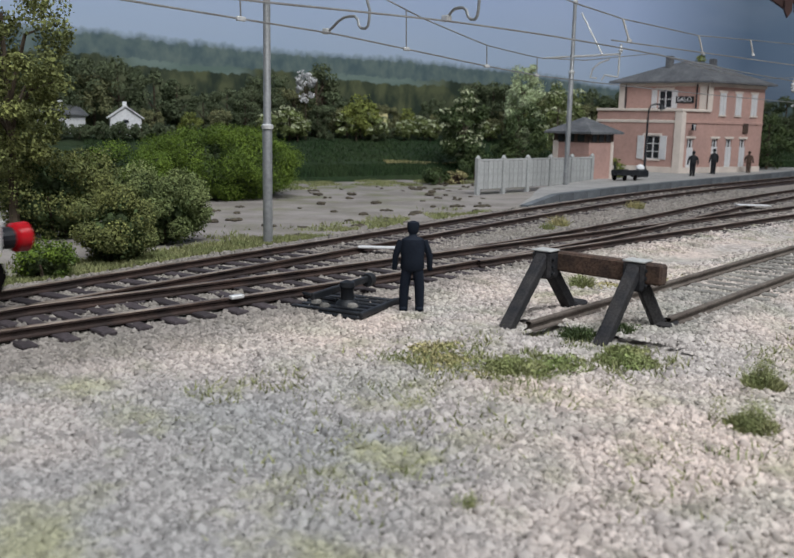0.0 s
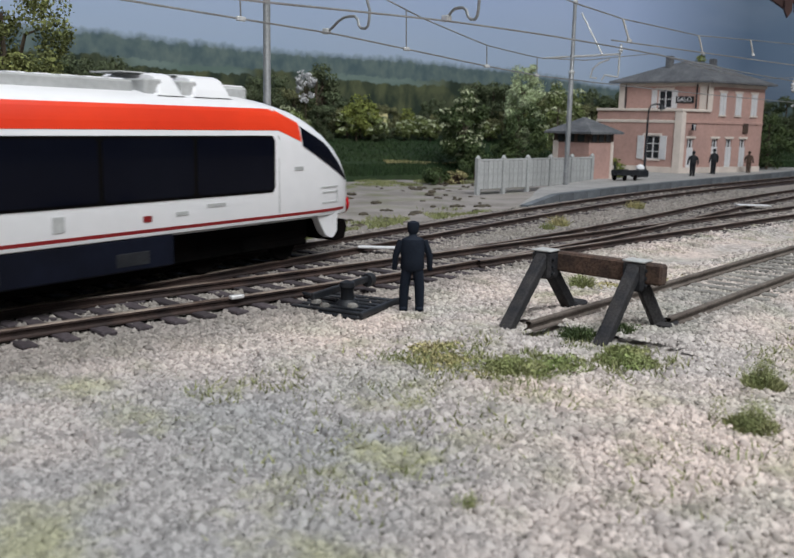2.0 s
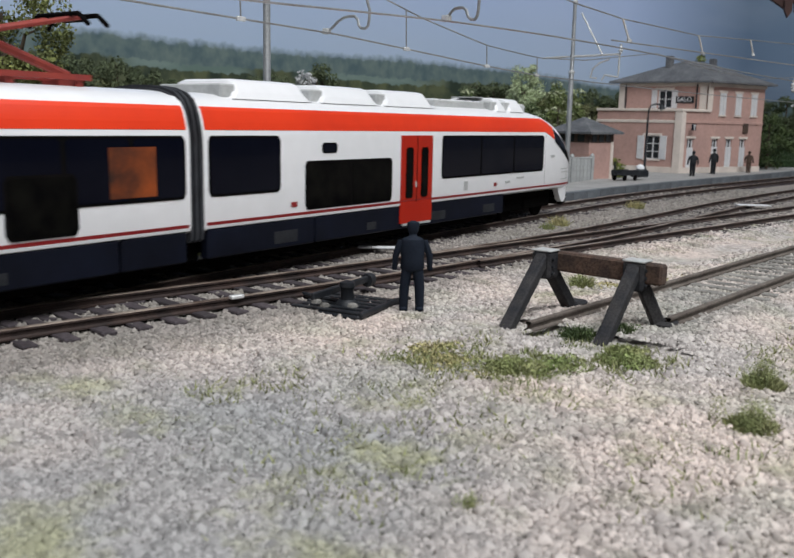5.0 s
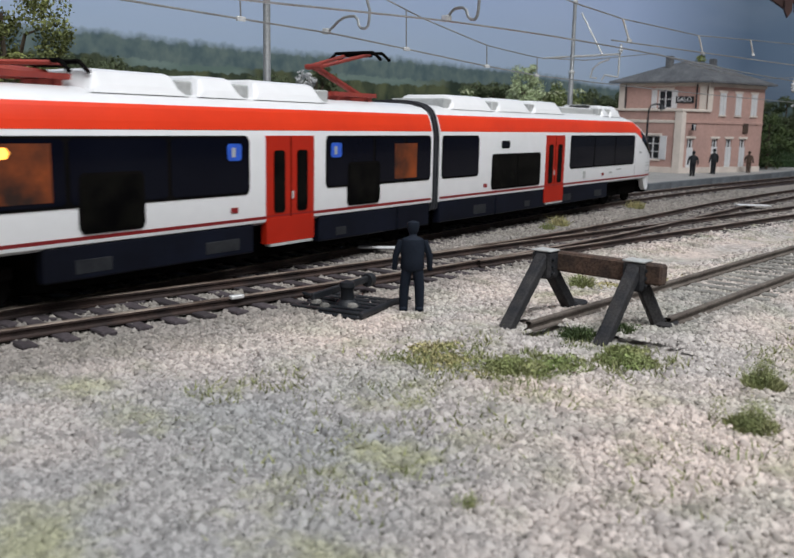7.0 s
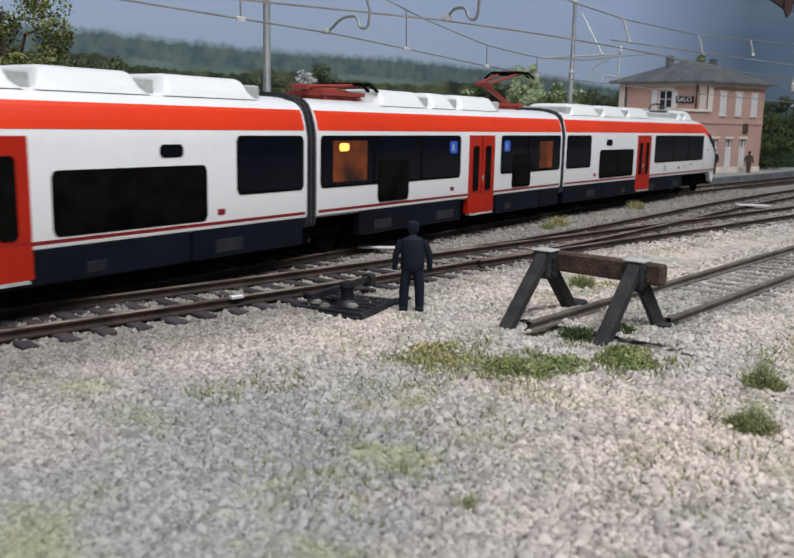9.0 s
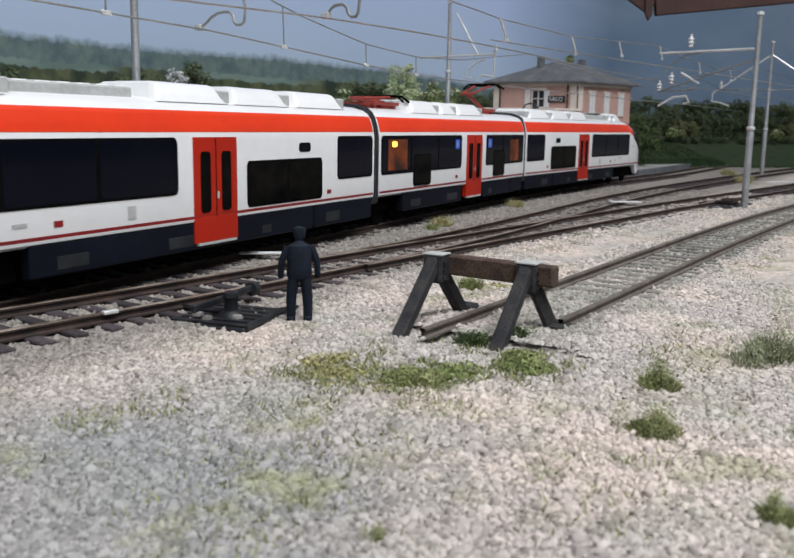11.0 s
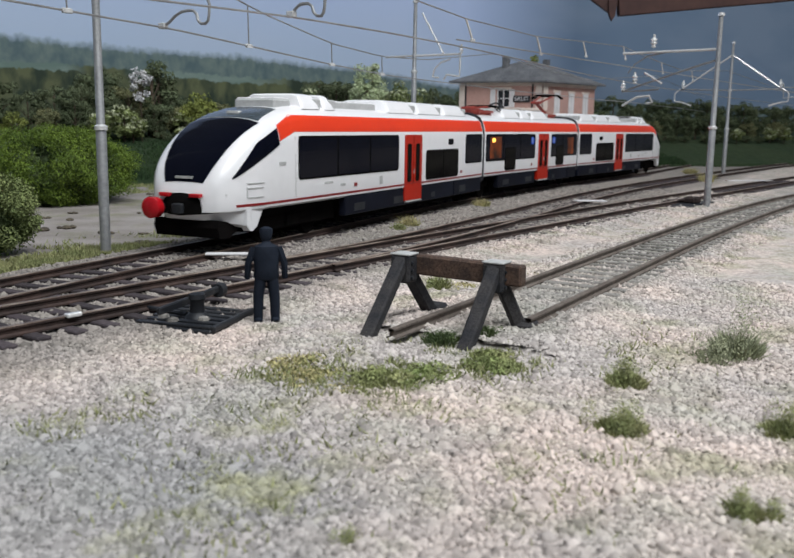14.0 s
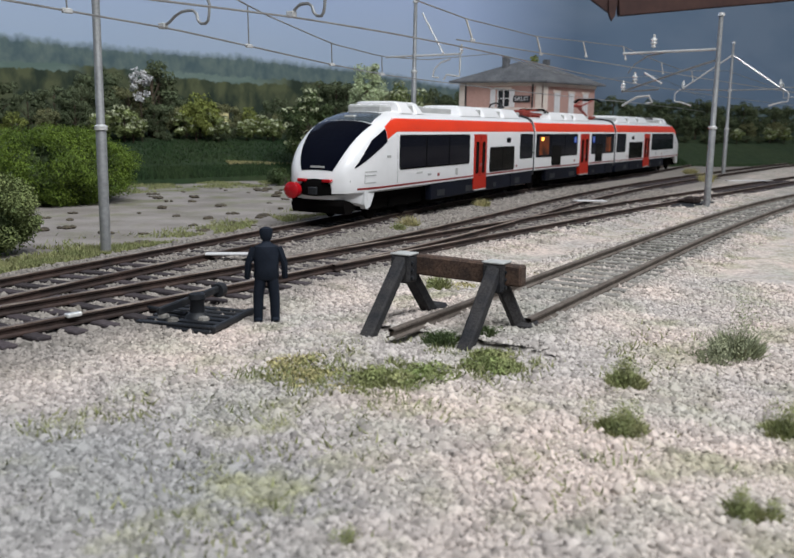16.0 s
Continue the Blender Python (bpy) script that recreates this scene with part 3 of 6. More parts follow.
def car_door(parent, u0, u1, nose, s):
    d = part("door", panel(u0, u1, ZD, ZW, nose, s, 0.008) if ZD > ZB else Geo().box(u0, u1, s * 1.28, s * 1.432, ZD, 1.1).add(*(lambda q: (q.v, q.f))(panel(u0, u1, 1.1, ZW, nose, s, 0.012))), M["door_red"], parent, "red double-leaf door")
    mid = (u0 + u1) / 2
    for a, b in ((u0 + 0.24, mid - 0.20), (mid + 0.20, u1 - 0.24)):
        part("pane", rounded(a, b, 1.22, 2.55, nose, s, 0.024, 0.07), M["low_glass"], d)
    part("handle", panel(mid + 0.03, mid + 0.08, 1.50, 1.66, nose, s, 0.03, 1), M["bright"], d, "small bright door handle")
    part("leaf_joint", panel(mid - 0.015, mid + 0.015, 1.1, ZW, nose, s, 0.016), M["black"], d)
    part("step", Geo().box(u0 + 0.1, u1 - 0.1, s * 1.30, s * 1.47, ZD - 0.06, ZD - 0.01), M["grey"], d, "pale door step")


ZW, ZWB, ZD, ZL, ZLT = 2.86, 1.66, 0.56, 1.20, 2.30
LEN, GAP = 53.32, 19.57


def common(parent, u0, u1, nose, skirt0, breaks):
    for s in (-1, 1):
        stripe0 = 3.45 if nose else u0 + 0.06
        part("red_band", panel(stripe0, u1 - 0.06, 2.97, 3.42, nose, s, 0.008), M["red"], parent, "bright red band below the roof")
        if nose:
            part("red_tip", panel(2.70, 3.45, lambda u: 2.97 - (3.45 - u) * 0.33, lambda u: 3.42 - (3.45 - u) * 0.38, True, s, 0.008, 6, 0.08), M["red"], parent, "slanted red end of the band")
        part("sill_line", panel(0.9 if nose else u0 + 0.06, u1 - 0.06, 1.10, 1.165, nose, s, 0.008, 1), M["maroon"], parent, "thin dark red line along the sill")
        part("sill_strip", panel(2.05 if nose else u0 + 0.06, u1 - 0.06, 1.04, 1.098, nose, s, 0.014, 1), M["white"], parent, "white strip under the red line")
        cuts = [skirt0, *[c for b in breaks for c in b], u1 - 0.1]
        for a, b in zip(cuts[::2], cuts[1::2]):
            part("skirt", Geo().box(a, b, s * 1.16, s * 1.40, 0.42, 1.03, 0.03), M["navy"], parent, "dark blue equipment skirt")
        rnd = random.Random(5)
        for a, b in zip(cuts[::2], cuts[1::2]):
            x = a + 0.6
            while x < b - 1.2:
                w = rnd.uniform(0.4, 1.0)
                part("grille", Geo().box(x, x + w, s * 1.37, s * 1.405, 0.52, 0.52 + rnd.uniform(0.12, 0.3), 0.012), M["tarp"], parent, "small dark vent on the skirt")
                x += w + rnd.uniform(0.8, 2.6)
    part("floor_pan", Geo().box(skirt0 - (0 if nose else 0), u1 - 0.3, -1.15, 1.15, 0.62, 1.02), M["black"], parent, "black underframe")


def roof_pack(parent, u0, u1, label="white roof fairing with sloped ends", slope=0.24):
    """A roof fairing with sloped ends and a grey recess towards its neighbour."""
    g = Geo()
    z0, z1 = 3.60, 4.02
    rows = [(0.0, z0), (0.06, z0 + 0.10), (slope, z1 - 0.04), (slope + 0.08, z1)]
    us = [(u0 + d, z) for d, z in rows] + [(u1 - d, z) for d, z in reversed(rows)]
    for u, z in us:
        for y, f in ((-1.06, 0.0), (-0.98, 0.35), (-0.80, 0.9), (-0.66, 1.0), (0.66, 1.0), (0.80, 0.9), (0.98, 0.35), (1.06, 0.0)):
            g.v.append((u, y, z0 + (z - z0) * f))
    g.f = [(i * 8 + j, i * 8 + j + 1, (i + 1) * 8 + j + 1, (i + 1) * 8 + j) for i in range(len(us) - 1) for j in range(7)]
    f = part("roof_fairing", g, M["white"], parent, label)
    part("recess", Geo().box(u1 - 0.22, u1 + 0.20, -0.92, 0.92, 3.58, 3.90, 0.03), M["grey"], f, "grey recess beside the fairing")
    for u in np.linspace(u0 + 0.75, u1 - 0.75, max(1, int((u1 - u0) / 1.3))):
        part("roof_grille", Geo().box(u - 0.30, u + 0.30, -0.45, 0.45, z1 - 0.01, z1 + 0.02, 0.008), M["grey"], f, "grey grille on the fairing")


def low_grille(parent, u0, u1):
    f = part("low_grille", Geo().box(u0, u1, -0.78, 0.78, 3.60, 3.86, 0.03), M["grey"], parent, "low grey roof unit")
    for u in np.arange(u0 + 0.12, u1 - 0.2, 0.5):
        part("louvre", Geo().box(u, u + 0.34, -0.68, 0.68, 3.855, 3.89, 0.01), M["white"], f, "pale louvre panel")


def end_car(m, label, rear=True):
    c = thing("railcar", m, label, "train car", "cars of the train")
    body = part("body", shell(N0, GAP - 0.18, True), M["white"], c, "glossy white body shell", smooth=True)
    common(c, 0, GAP - 0.18, True, 6.45, [(15.9, 15.95)])
    part("windscreen", roof_sheet(N0 + 0.09, N0 + 1.9, lambda u: half_w(u, True) * (0.64 + 0.05 * u), 0.012, step=0.09), M["glass"], c, "large raked dark windscreen", smooth=True)
    part("brow", roof_sheet(N0 + 1.95, N0 + 3.1, lambda u: 0.98 - 0.14 * (u - 2.3), 0.010), M["brow"], c, "dark slate panel above the windscreen", smooth=True)
    part("head_lamp", Geo().box(2.55, 2.75, -0.2, 0.2, 3.40, 3.50, 0.02), M["bright"], c, "bright upper headlight")
    w = Geo()
    w.box(N0 + 0.08, N0 + 0.16, -0.25, 0.25, 1.80, 1.86)
    part("front_mark", w, M["grey"], c, "small pale mark under the windscreen")
    # front: dark mouth, lamps, red buffer cover, lower fairing and plough
    lip = Geo()
    prof = [(0.02, 1.50), (-0.08, 1.36), (-0.12, 1.10), (-0.10, 0.80), (-0.02, 0.58), (0.18, 0.46)]
    cols = np.linspace(-1, 1, 21)
    for k, (du, z) in enumerate(prof):
        for a in cols:
            y = a * (1.30, 1.32, 1.33, 1.32, 1.28, 1.20)[k]
            u = N0 + du + 1.2 * abs(a) ** 2.6
            lip.v.append((u, y, z + (0.30 * (1 - abs(a) ** 2.5) * k / 5 if k > 2 else 0.0)))
    n = len(cols)
    lip.f = [(i * n + j, i * n + j + 1, (i + 1) * n + j + 1, (i + 1) * n + j) for i in range(len(prof) - 1) for j in range(n - 1)]
    part("bumper", lip, M["white"], c, "rounded white front bumper", smooth=True)
    for s in (-1, 1):
        g = Geo()
        g.prism([(1.25, 1.14), (1.25, 0.62), (1.38, 0.47), (1.5, 0.46), (1.7, 0.56), (1.9, 0.85), (2.02, 1.04), (2.07, 1.14)], s * 1.10, s * 1.30)
        part("cheek", g, M["white"], c, "white lower front fairing")
        part("side_pane", panel(0.80, 2.66, lambda u: 1.80 + (u - 0.80) * 0.45, lambda u: min(1.84 + (u - 0.80) * 1.0 - 0.12 * (u - 0.80) ** 2, 2.30 + (u - 0.80) * 0.41), True, s, 0.014, 6, 0.08), M["glass"], c, "dark wedge-shaped cab side window")
        window(c, 3.6, 10.38, ZWB, ZW, True, s, (5.9, 8.1))
        car_door(c, 10.88, 12.45, True, s)
        window(c, 12.85, 16.32, ZL, ZLT, True, s, (14.6,), glazing="low_glass")
        window(c, 17.15, GAP - 0.3, ZWB, ZW, True, s)
        window(c, 15.15, 15.72, 2.46, 2.70, True, s, frame_gap=0.03)
        for u in (7.0, 16.6):
            part("marking", panel(u, u + 0.20, 1.30, 1.41, True, s, 0.012, 1), M["maroon"], c, "small red marking on the side")
        for u, z, w_, h in ((1.25, 1.66, 0.7, 0.03), (1.3, 1.54, 0.6, 0.03), (1.3, 1.30, 0.6, 0.03), (1.25, 1.30, 0.03, 0.3), (2.65, 2.10, 0.3, 0.08), (3.45, 1.2, 0.02, 1.65), (5.1, 1.47, 0.5, 0.06), (6.1, 1.36, 0.3, 0.07), (8.86, 1.27, 0.22, 0.26)):
            part("marking", panel(u, u + w_, z, z + h, True, s, 0.012, 1), M["grey"], c, "small grey marking on the side")
    bx, by = (0.20, 0.66) if rear else (-0.22, 0.10)
    jaw = Geo()
    cols = np.linspace(-0.70, 0.70, 15)
    for du, z in ((-0.02, 1.46), (-0.115, 1.32), (-0.14, 1.10), (-0.135, 0.90)):
        jaw.v += [(N0 + du - 0.012 + 1.2 * abs(a) ** 2.6, a * 1.33, z - 0.10 * abs(a) * (1 if z > 1.2 else -1)) for a in cols]
    jaw.f = [(i * 15 + j, i * 15 + j + 1, (i + 1) * 15 + j + 1, (i + 1) * 15 + j) for i in range(3) for j in range(14)]
    part("mouth", jaw, M["black"], c, "wide black opening round the coupler", smooth=True)
    part("coupler", Geo().box(0.10, 0.5, -0.16, 0.16, 0.94, 1.2, 0.03), M["tarp"], c, "dark steel coupler")
    for s in (-1, 1):
        g = Geo().lathe([(0.05, 0), (0.20, 0), (0.26, 0.05), (0.27, 0.27), (0.20, 0.32)], 18, Matrix.Translation((bx, s * by, 1.08)) @ Matrix.Rotation(radians(-90), 4, "Y"))
        if s > 0:
            part("buffer_stock", Geo().tube([(0.7, s * by, 1.08), (bx - 0.02, s * by, 1.08)], 0.19, 14), M["tarp"], c, "dark buffer stock")
            part("buffer", g, M["lamp_red"], c, "red buffer cover", smooth=True)
        part("tail_lamp", Geo().box(0.20, 0.54, s * 0.46 - 0.16, s * 0.46 + 0.16, 1.35, 1.45, 0.02), M["lamp_red"] if rear else M["grey"], c, "red tail lamp" if rear else "unlit grey lamp")
        part("headlight", Geo().lathe([(0.02, 0), (0.09, 0.01), (0.10, 0.06)], 12, Matrix.Translation((0.70, s * 1.02, 1.40)) @ Matrix.Rotation(radians(-90), 4, "Y")), M["bright"], c, "round headlight")
    part("plough", Geo().prism([(0.50, 0.80), (0.44, 0.60), (0.54, 0.34), (0.9, 0.30), (1.5, 0.6)], -0.98, 0.98), M["black"], c, "black snow plough")
    bogie(c, 3.9)
    # added black box: the deep shade under the cab, put in as a solid
    part("underframe", Geo().box(2.0, 6.5, -1.0, 1.0, 0.34, 1.0, 0.03), M["black"], c, "added black box in place of the shade around the bogie")
    deck = part("roof_deck", Geo().box(3.62, 4.5, -0.66, 0.66, 3.56, 3.86, 0.05), M["grey"], c, "low grey equipment box on the roof")
    for y in (-0.45, 0.0, 0.45):
        part("louvre", Geo().box(3.7, 4.42, y - 0.16, y + 0.16, 3.855, 3.89, 0.01), M["white"], deck, "pale louvre panel")
    part("equipment_case", Geo().box(6.7, 17.3, -0.95, 0.95, 0.20, 0.64, 0.04), M["black"], c, "black equipment case under the floor")
    roof_pack(c, 4.45, 5.55, slope=0.12)
    roof_pack(c, 5.75, 6.45, slope=0.12)
    low_grille(c, 6.8, 9.8)
    roof_pack(c, 10.2, 12.7)
    roof_pack(c, 12.9, 15.3)
    roof_pack(c, 15.6, 18.2)
    return c


def mid_car(m):
    L2 = LEN - 2 * GAP
    c = thing("middle_railcar", m, "white middle railcar with red band, blue signs and orange curtains", "train car", "cars of the train")
    part("body", shell(0.18, L2 - 0.18, False), M["white"], c, "glossy white body shell", smooth=True)
    common(c, 0.18, L2 - 0.18, False, 1.9, [(6.9, 9.1), (12.3, 12.35)])
    for s in (-1, 1):
        window(c, 0.3, 6.75, ZWB, ZW, False, s, (2.4, 4.6))
        part("marking", panel(6.2, 6.4, 1.30, 1.41, False, s, 0.012, 1), M["maroon"], c, "small red marking on the side")
        window(c, 9.28, L2 - 0.3, ZWB, ZW, False, s, (11.2, 12.6))
        window(c, 2.6, 4.0, 1.20, 2.24, False, s, glazing="low_glass", out=0.024)
        window(c, 10.1, 11.45, 1.20, 2.24, False, s, glazing="low_glass", out=0.024)
        car_door(c, 7.25, 8.85, False, s)
        for u in (6.10, 9.45):
            b = part("sign", rounded(u, u + 0.40, 2.36, 2.70, False, s, 0.030, 0.05), M["blue"], c, "glowing blue pictogram plate")
            part("pictogram", panel(u + 0.12, u + 0.22, 2.43, 2.62, False, s, 0.036, 1), M["grey"], b)
        part("curtain", panel(12.1, 13.15, ZWB + 0.1, ZW - 0.2, False, s, 0.024, 1), M["curtain"], c, "orange panel behind the pane")
        # lamplight in the compartment, painted as an orange and dark panel on the pane
        cab = part("cabin_glow", panel(0.75, 2.1, ZWB + 0.12, ZW - 0.12, False, s, 0.024, 1), M["curtain"], c, "orange panel on the pane with the compartment's lamplight painted in")
        part("ceiling_lamp", rounded(0.98, 1.36, 2.50, 2.68, False, s, 0.030, 0.085), M["lamp"], cab, "warm glowing lamp")
    for u in (0.0, L2):
        first = None
        for k in (0, -3, -2, -1, 1, 2, 3):
            t = Geo()
            w = 1.33 if k % 2 else 1.40
            sec = [(w / WID * WID * y, ZB - 0.2 + (ZT + 0.10 - (0.05 if k % 2 else 0) - ZB + 0.2) * z) for y, z in PROF]
            sec = sec + [(-y, z) for y, z in sec[-2::-1]]
            n = len(sec)
            a, b = u + k * 0.07 - 0.035, u + k * 0.07 + 0.035
            t.v = [(a, y, z) for y, z in sec] + [(b, y, z) for y, z in sec]
            t.f = [(i, (i + 1) % n, n + (i + 1) % n, n + i) for i in range(n)] + [tuple(range(n)), tuple(range(n, 2 * n))]
            if first is None:
                first = part("bellows", t, M["rubber"], c, "grey folded gangway bellows")
            else:
                part("fold", t, M["rubber"], first)
        bogie(c, u)
    part("equipment_case", Geo().box(2.0, 11.7, -0.95, 0.95, 0.20, 0.64, 0.04), M["black"], c, "black equipment case under the floor")
    roof_pack(c, 3.2, 5.5)
    roof_pack(c, 5.7, 7.1)
    roof_pack(c, 7.3, 9.8)
    # pantographs: one folded, one raised
    for u, up in ((2.3, 0.0), (11.6, 1.0)):
        b = part("pantograph_base", Geo().bar((u - 0.9, -0.5, 3.86), (u + 0.9, -0.5, 3.86), 0.10, 0.10), M["panto"], c, "oxide red pantograph frame")
        for p0, p1 in (((u - 0.9, 0.5, 3.86), (u + 0.9, 0.5, 3.86)), ((u - 0.9, -0.45, 3.86), (u - 0.9, 0.45, 3.86)), ((u + 0.9, -0.45, 3.86), (u + 0.9, 0.45, 3.86))):
            part("frame_bar", Geo().bar(p0, p1, 0.10, 0.10), M["panto"], b)
        for d in (-0.68, 0.68):
            part("foot", Geo().box(u + d - 0.075, u + d + 0.075, -0.5, 0.5, 3.66, 3.81), M["panto"], b)
        knee = (u - 1.0, 0, 4.0 + 0.50 * up)
        head = (u + 0.85, 0, 4.10 + 0.82 * up)
        arm = Geo().tube([(u + 0.8, 0, 3.9), knee], 0.085, 8)
        arm.tube([(knee[0], -0.25, knee[2]), (knee[0], 0.25, knee[2])], 0.07, 8)
        for y in (-0.22, 0.22):
            arm.tube([(knee[0], y, knee[2]), (head[0], y * 1.6, head[2])], 0.05, 6)
        part("arm", arm, M["panto"], b, "", smooth=True)
        bow = Geo()
        for du in (-0.2, 0.2):
            bow.tube([(head[0] + du, -0.85, head[2] - 0.16), (head[0] + du, -0.6, head[2] + 0.03), (head[0] + du, 0.6, head[2] + 0.03), (head[0] + du, 0.85, head[2] - 0.16)], 0.045, 6)
        bow.box(head[0] - 0.2, head[0] + 0.2, -0.3, 0.3, head[2] - 0.06, head[2] - 0.01)
        part("collector_bow", bow, M["black"], b, "dark collector bow")
    return c


rear_car = end_car(mpose(0, 0), "white railcar with red band, raked cab and red tail lamps")
middle_car = mid_car(mpose(0, 0))
lead_car = end_car(mpose(0, 0), "white leading railcar with red band and raked cab", False)

# arc length along the running line
PATH_X = np.linspace(-110, 90, 4001)
PATH_Y = np.array([line_1(x) for x in PATH_X])
PATH_S = np.concatenate([[0], np.cumsum(np.hypot(np.diff(PATH_X), np.diff(PATH_Y)))])
PATH_S -= np.interp(0, PATH_X, PATH_S)


def on_line(s):
    x = float(np.interp(s, PATH_S, PATH_X))
    return Vector((x, line_1(x), 0))


# where the rear nose stands along the line, second by second
RUN = [(0, -68.06), (1, -63.40), (2, -58.84), (3, -54.25), (4, -49.68), (5, -45.12), (6, -40.64), (6.5, -38.46), (7, -36.26), (7.5, -33.92), (8, -31.76), (8.5, -29.56), (9, -27.44),
       (10, -22.99), (11, -18.62), (11.5, -16.43), (12, -14.26), (13, -9.72), (14, -5.38), (15, -1.47), (16, 1.64)]


def car_pose(s_a, s_b, u_a, turn):
    """The pose of a car whose pivots stand at s_a and s_b; u_a: its own length at the pivot s_a."""
    a, b = on_line(s_a), on_line(s_b)
    d = (b - a).normalized()
    o = a - d * u_a if not turn else b + d * u_a
    yaw = math.degrees(math.atan2(d.y, d.x)) + (180 if turn else 0)
    return mpose(o.x, o.y, RAIL, 0, 0, yaw)


def motions():
    rows = [[], [], []]
    for t, s in RUN:
        rows[0].append((t, car_pose(s + 2.9, s + GAP, 2.9, False)))
        rows[1].append((t, car_pose(s + GAP, s + LEN - GAP, 0, False)))
        rows[2].append((t, car_pose(s + LEN - GAP, s + LEN - 2.9, 2.9, True)))
    for car, r in zip((rear_car, middle_car, lead_car), rows):
        walk(car, r)


# ---- masts and overhead wire ----
def mast(x, y, z0, top, r=0.11, collar=3.3, label="grey steel overhead-line mast"):
    t = thing("overhead_mast", mpose(x, y, z0), label, "mast", "overhead line masts")
    g = Geo().lathe([(r * 1.25, -0.15), (r * 1.25, collar - z0), (r, collar - z0 + 0.06), (r * 0.85, top - z0)], 14)
    part("pole", g, M["steel"], t, smooth=True)
    part("collar", Geo().lathe([(r * 1.0, -0.1), (r * 1.55, -0.08), (r * 1.55, 0.02), (r, 0.06)], 14, Matrix.Translation((0, 0, collar - z0))), M["bright"], t, "pale collar where the pole narrows", smooth=True)
    part("footing", Geo().box(-0.28, 0.28, -0.28, 0.28, -0.2, 0.06, 0.03), M["concrete"], t, "concrete footing")
    part("cap", Geo().lathe([(r * 0.9, 0), (r * 1.3, 0.02), (r * 1.2, 0.14), (0.02, 0.18)], 12, Matrix.Translation((0, 0, top - z0 - 0.05))), M["bright"], t, "pale cap", smooth=True)
    return t


def insulator(parent, x, y, z, s=1.0):
    part("insulator", Geo().lathe([(0.03 * s, -0.22 * s), (0.10 * s, -0.18 * s), (0.05 * s, -0.12 * s), (0.13 * s, -0.06 * s), (0.05 * s, 0.0), (0.12 * s, 0.06 * s), (0.04 * s, 0.14 * s), (0.05 * s, 0.24 * s)], 10, Matrix.Translation((x, y, z))), M["bright"], parent, "white insulator", smooth=True)


def cantilever(m, z, reach, side, drop=1.5, stay=True):
    """An arm at height z over the mast's foot reaching along side (unit vector in plan), with a stay and a steady arm."""
    d = Vector((side[0], side[1], 0)).normalized()
    tip = d * reach
    part("arm", Geo().tube([tuple(-d * 0.5 * 0 + Vector((0, 0, z))), tuple(tip + Vector((0, 0, z + 0.04)))], 0.055, 8), M["bright"], m, "pale tubular arm", smooth=True)
    if stay:
        part("stay", Geo().tube([(0, 0, z - drop), tuple(tip * 0.72 + Vector((0, 0, z)))], 0.045, 8), M["wire"], m, "thin diagonal stay", smooth=True)
    insulator(m, d.x * reach, d.y * reach, z + 0.28)
    a, b = tip * 0.98, tip * 0.70
    part("steady_arm", Geo().tube([tuple(a + Vector((0, 0, z))), tuple(a + Vector((0, 0, z - 0.7))), tuple(a * 0.97 + b * 0.03 + Vector((0, 0, z - 1.05))), tuple(b + Vector((0, 0, z - 0.95))), tuple(b - d * 0.15 + Vector((0, 0, z - 1.2)))], 0.05, 8), M["bright"], m, "curved steady arm", smooth=True)


mast_1 = mast(-5.11, 2.76, -0.05, 9.2)
mast_2 = mast(18.9, 7.2, 0.1, 9.6, 0.105, 6.2)
mast_3 = mast(20.47, -7.37, -0.05, 8.45, 0.12, 3.6)
mast_4 = mast(49.9, -2.5, -0.05, 9.9, 0.12, 3.6)
mast_5 = mast(80.0, -6.5, -0.05, 9.9, 0.12, 3.6)
cantilever(mast_2, 6.85, 2.6, (0.05, -1), stay=False)
part("tension_rod", Geo().tube([(0.02, -0.4, 8.95), (0.07, -1.65, 6.9)], 0.045, 8), M["bright"], mast_2, "bright slanting rod", smooth=True)
part("registration_arm", Geo().tube([(0.1, -2.0, 6.65), (0.08, -1.5, 6.5), (0.06, -1.15, 6.2), (0.05, -1.05, 5.8), (0.06, -1.4, 5.75)], 0.045, 8), M["bright"], mast_2, "curved pale registration arm", smooth=True)
part("arm_tail", Geo().tube([(0, 0, 6.85), (-0.05, 1.7, 6.82)], 0.05, 8), M["bright"], mast_2, "short back end of the arm", smooth=True)
part("arm", Geo().tube([(0, 0, 7.05), (0.44, 4.4, 7.0)], 0.06, 8), M["bright"], mast_3, "pale tubular arm", smooth=True)
part("lower_arm", Geo().tube([(0.1, 1.2, 6.25), (0.43, 4.35, 5.25), (0.38, 3.4, 5.28), (0.30, 2.6, 5.35)], 0.045, 8), M["wire"], mast_3, "thin lower arm bent at its end", smooth=True)
part("lower_arm", Geo().tube([(0, 0, 6.6), (0.1, 1.2, 6.25)], 0.045, 8), M["wire"], mast_3, "thin root of the lower arm", smooth=True)
part("hanger", Geo().tube([(0.2, 2.2, 7.02), (0.32, 3.2, 6.85), (0.38, 3.8, 6.5), (0.4, 4.1, 6.1)], 0.035, 8), M["wire"], mast_3, "thin curved hanger", smooth=True)
for y, z, q in ((2.95, 7.5, 1.3), (3.75, 5.85, 1.2), (4.3, 5.5, 1.1)):
    insulator(mast_3, 0.1 * y, y, z, q)
part("strut", Geo().tube([(0.33, 3.3, 6.1), (0.24, 2.45, 5.6)], 0.055, 8), M["bright"], mast_3, "short bright strut", smooth=True)
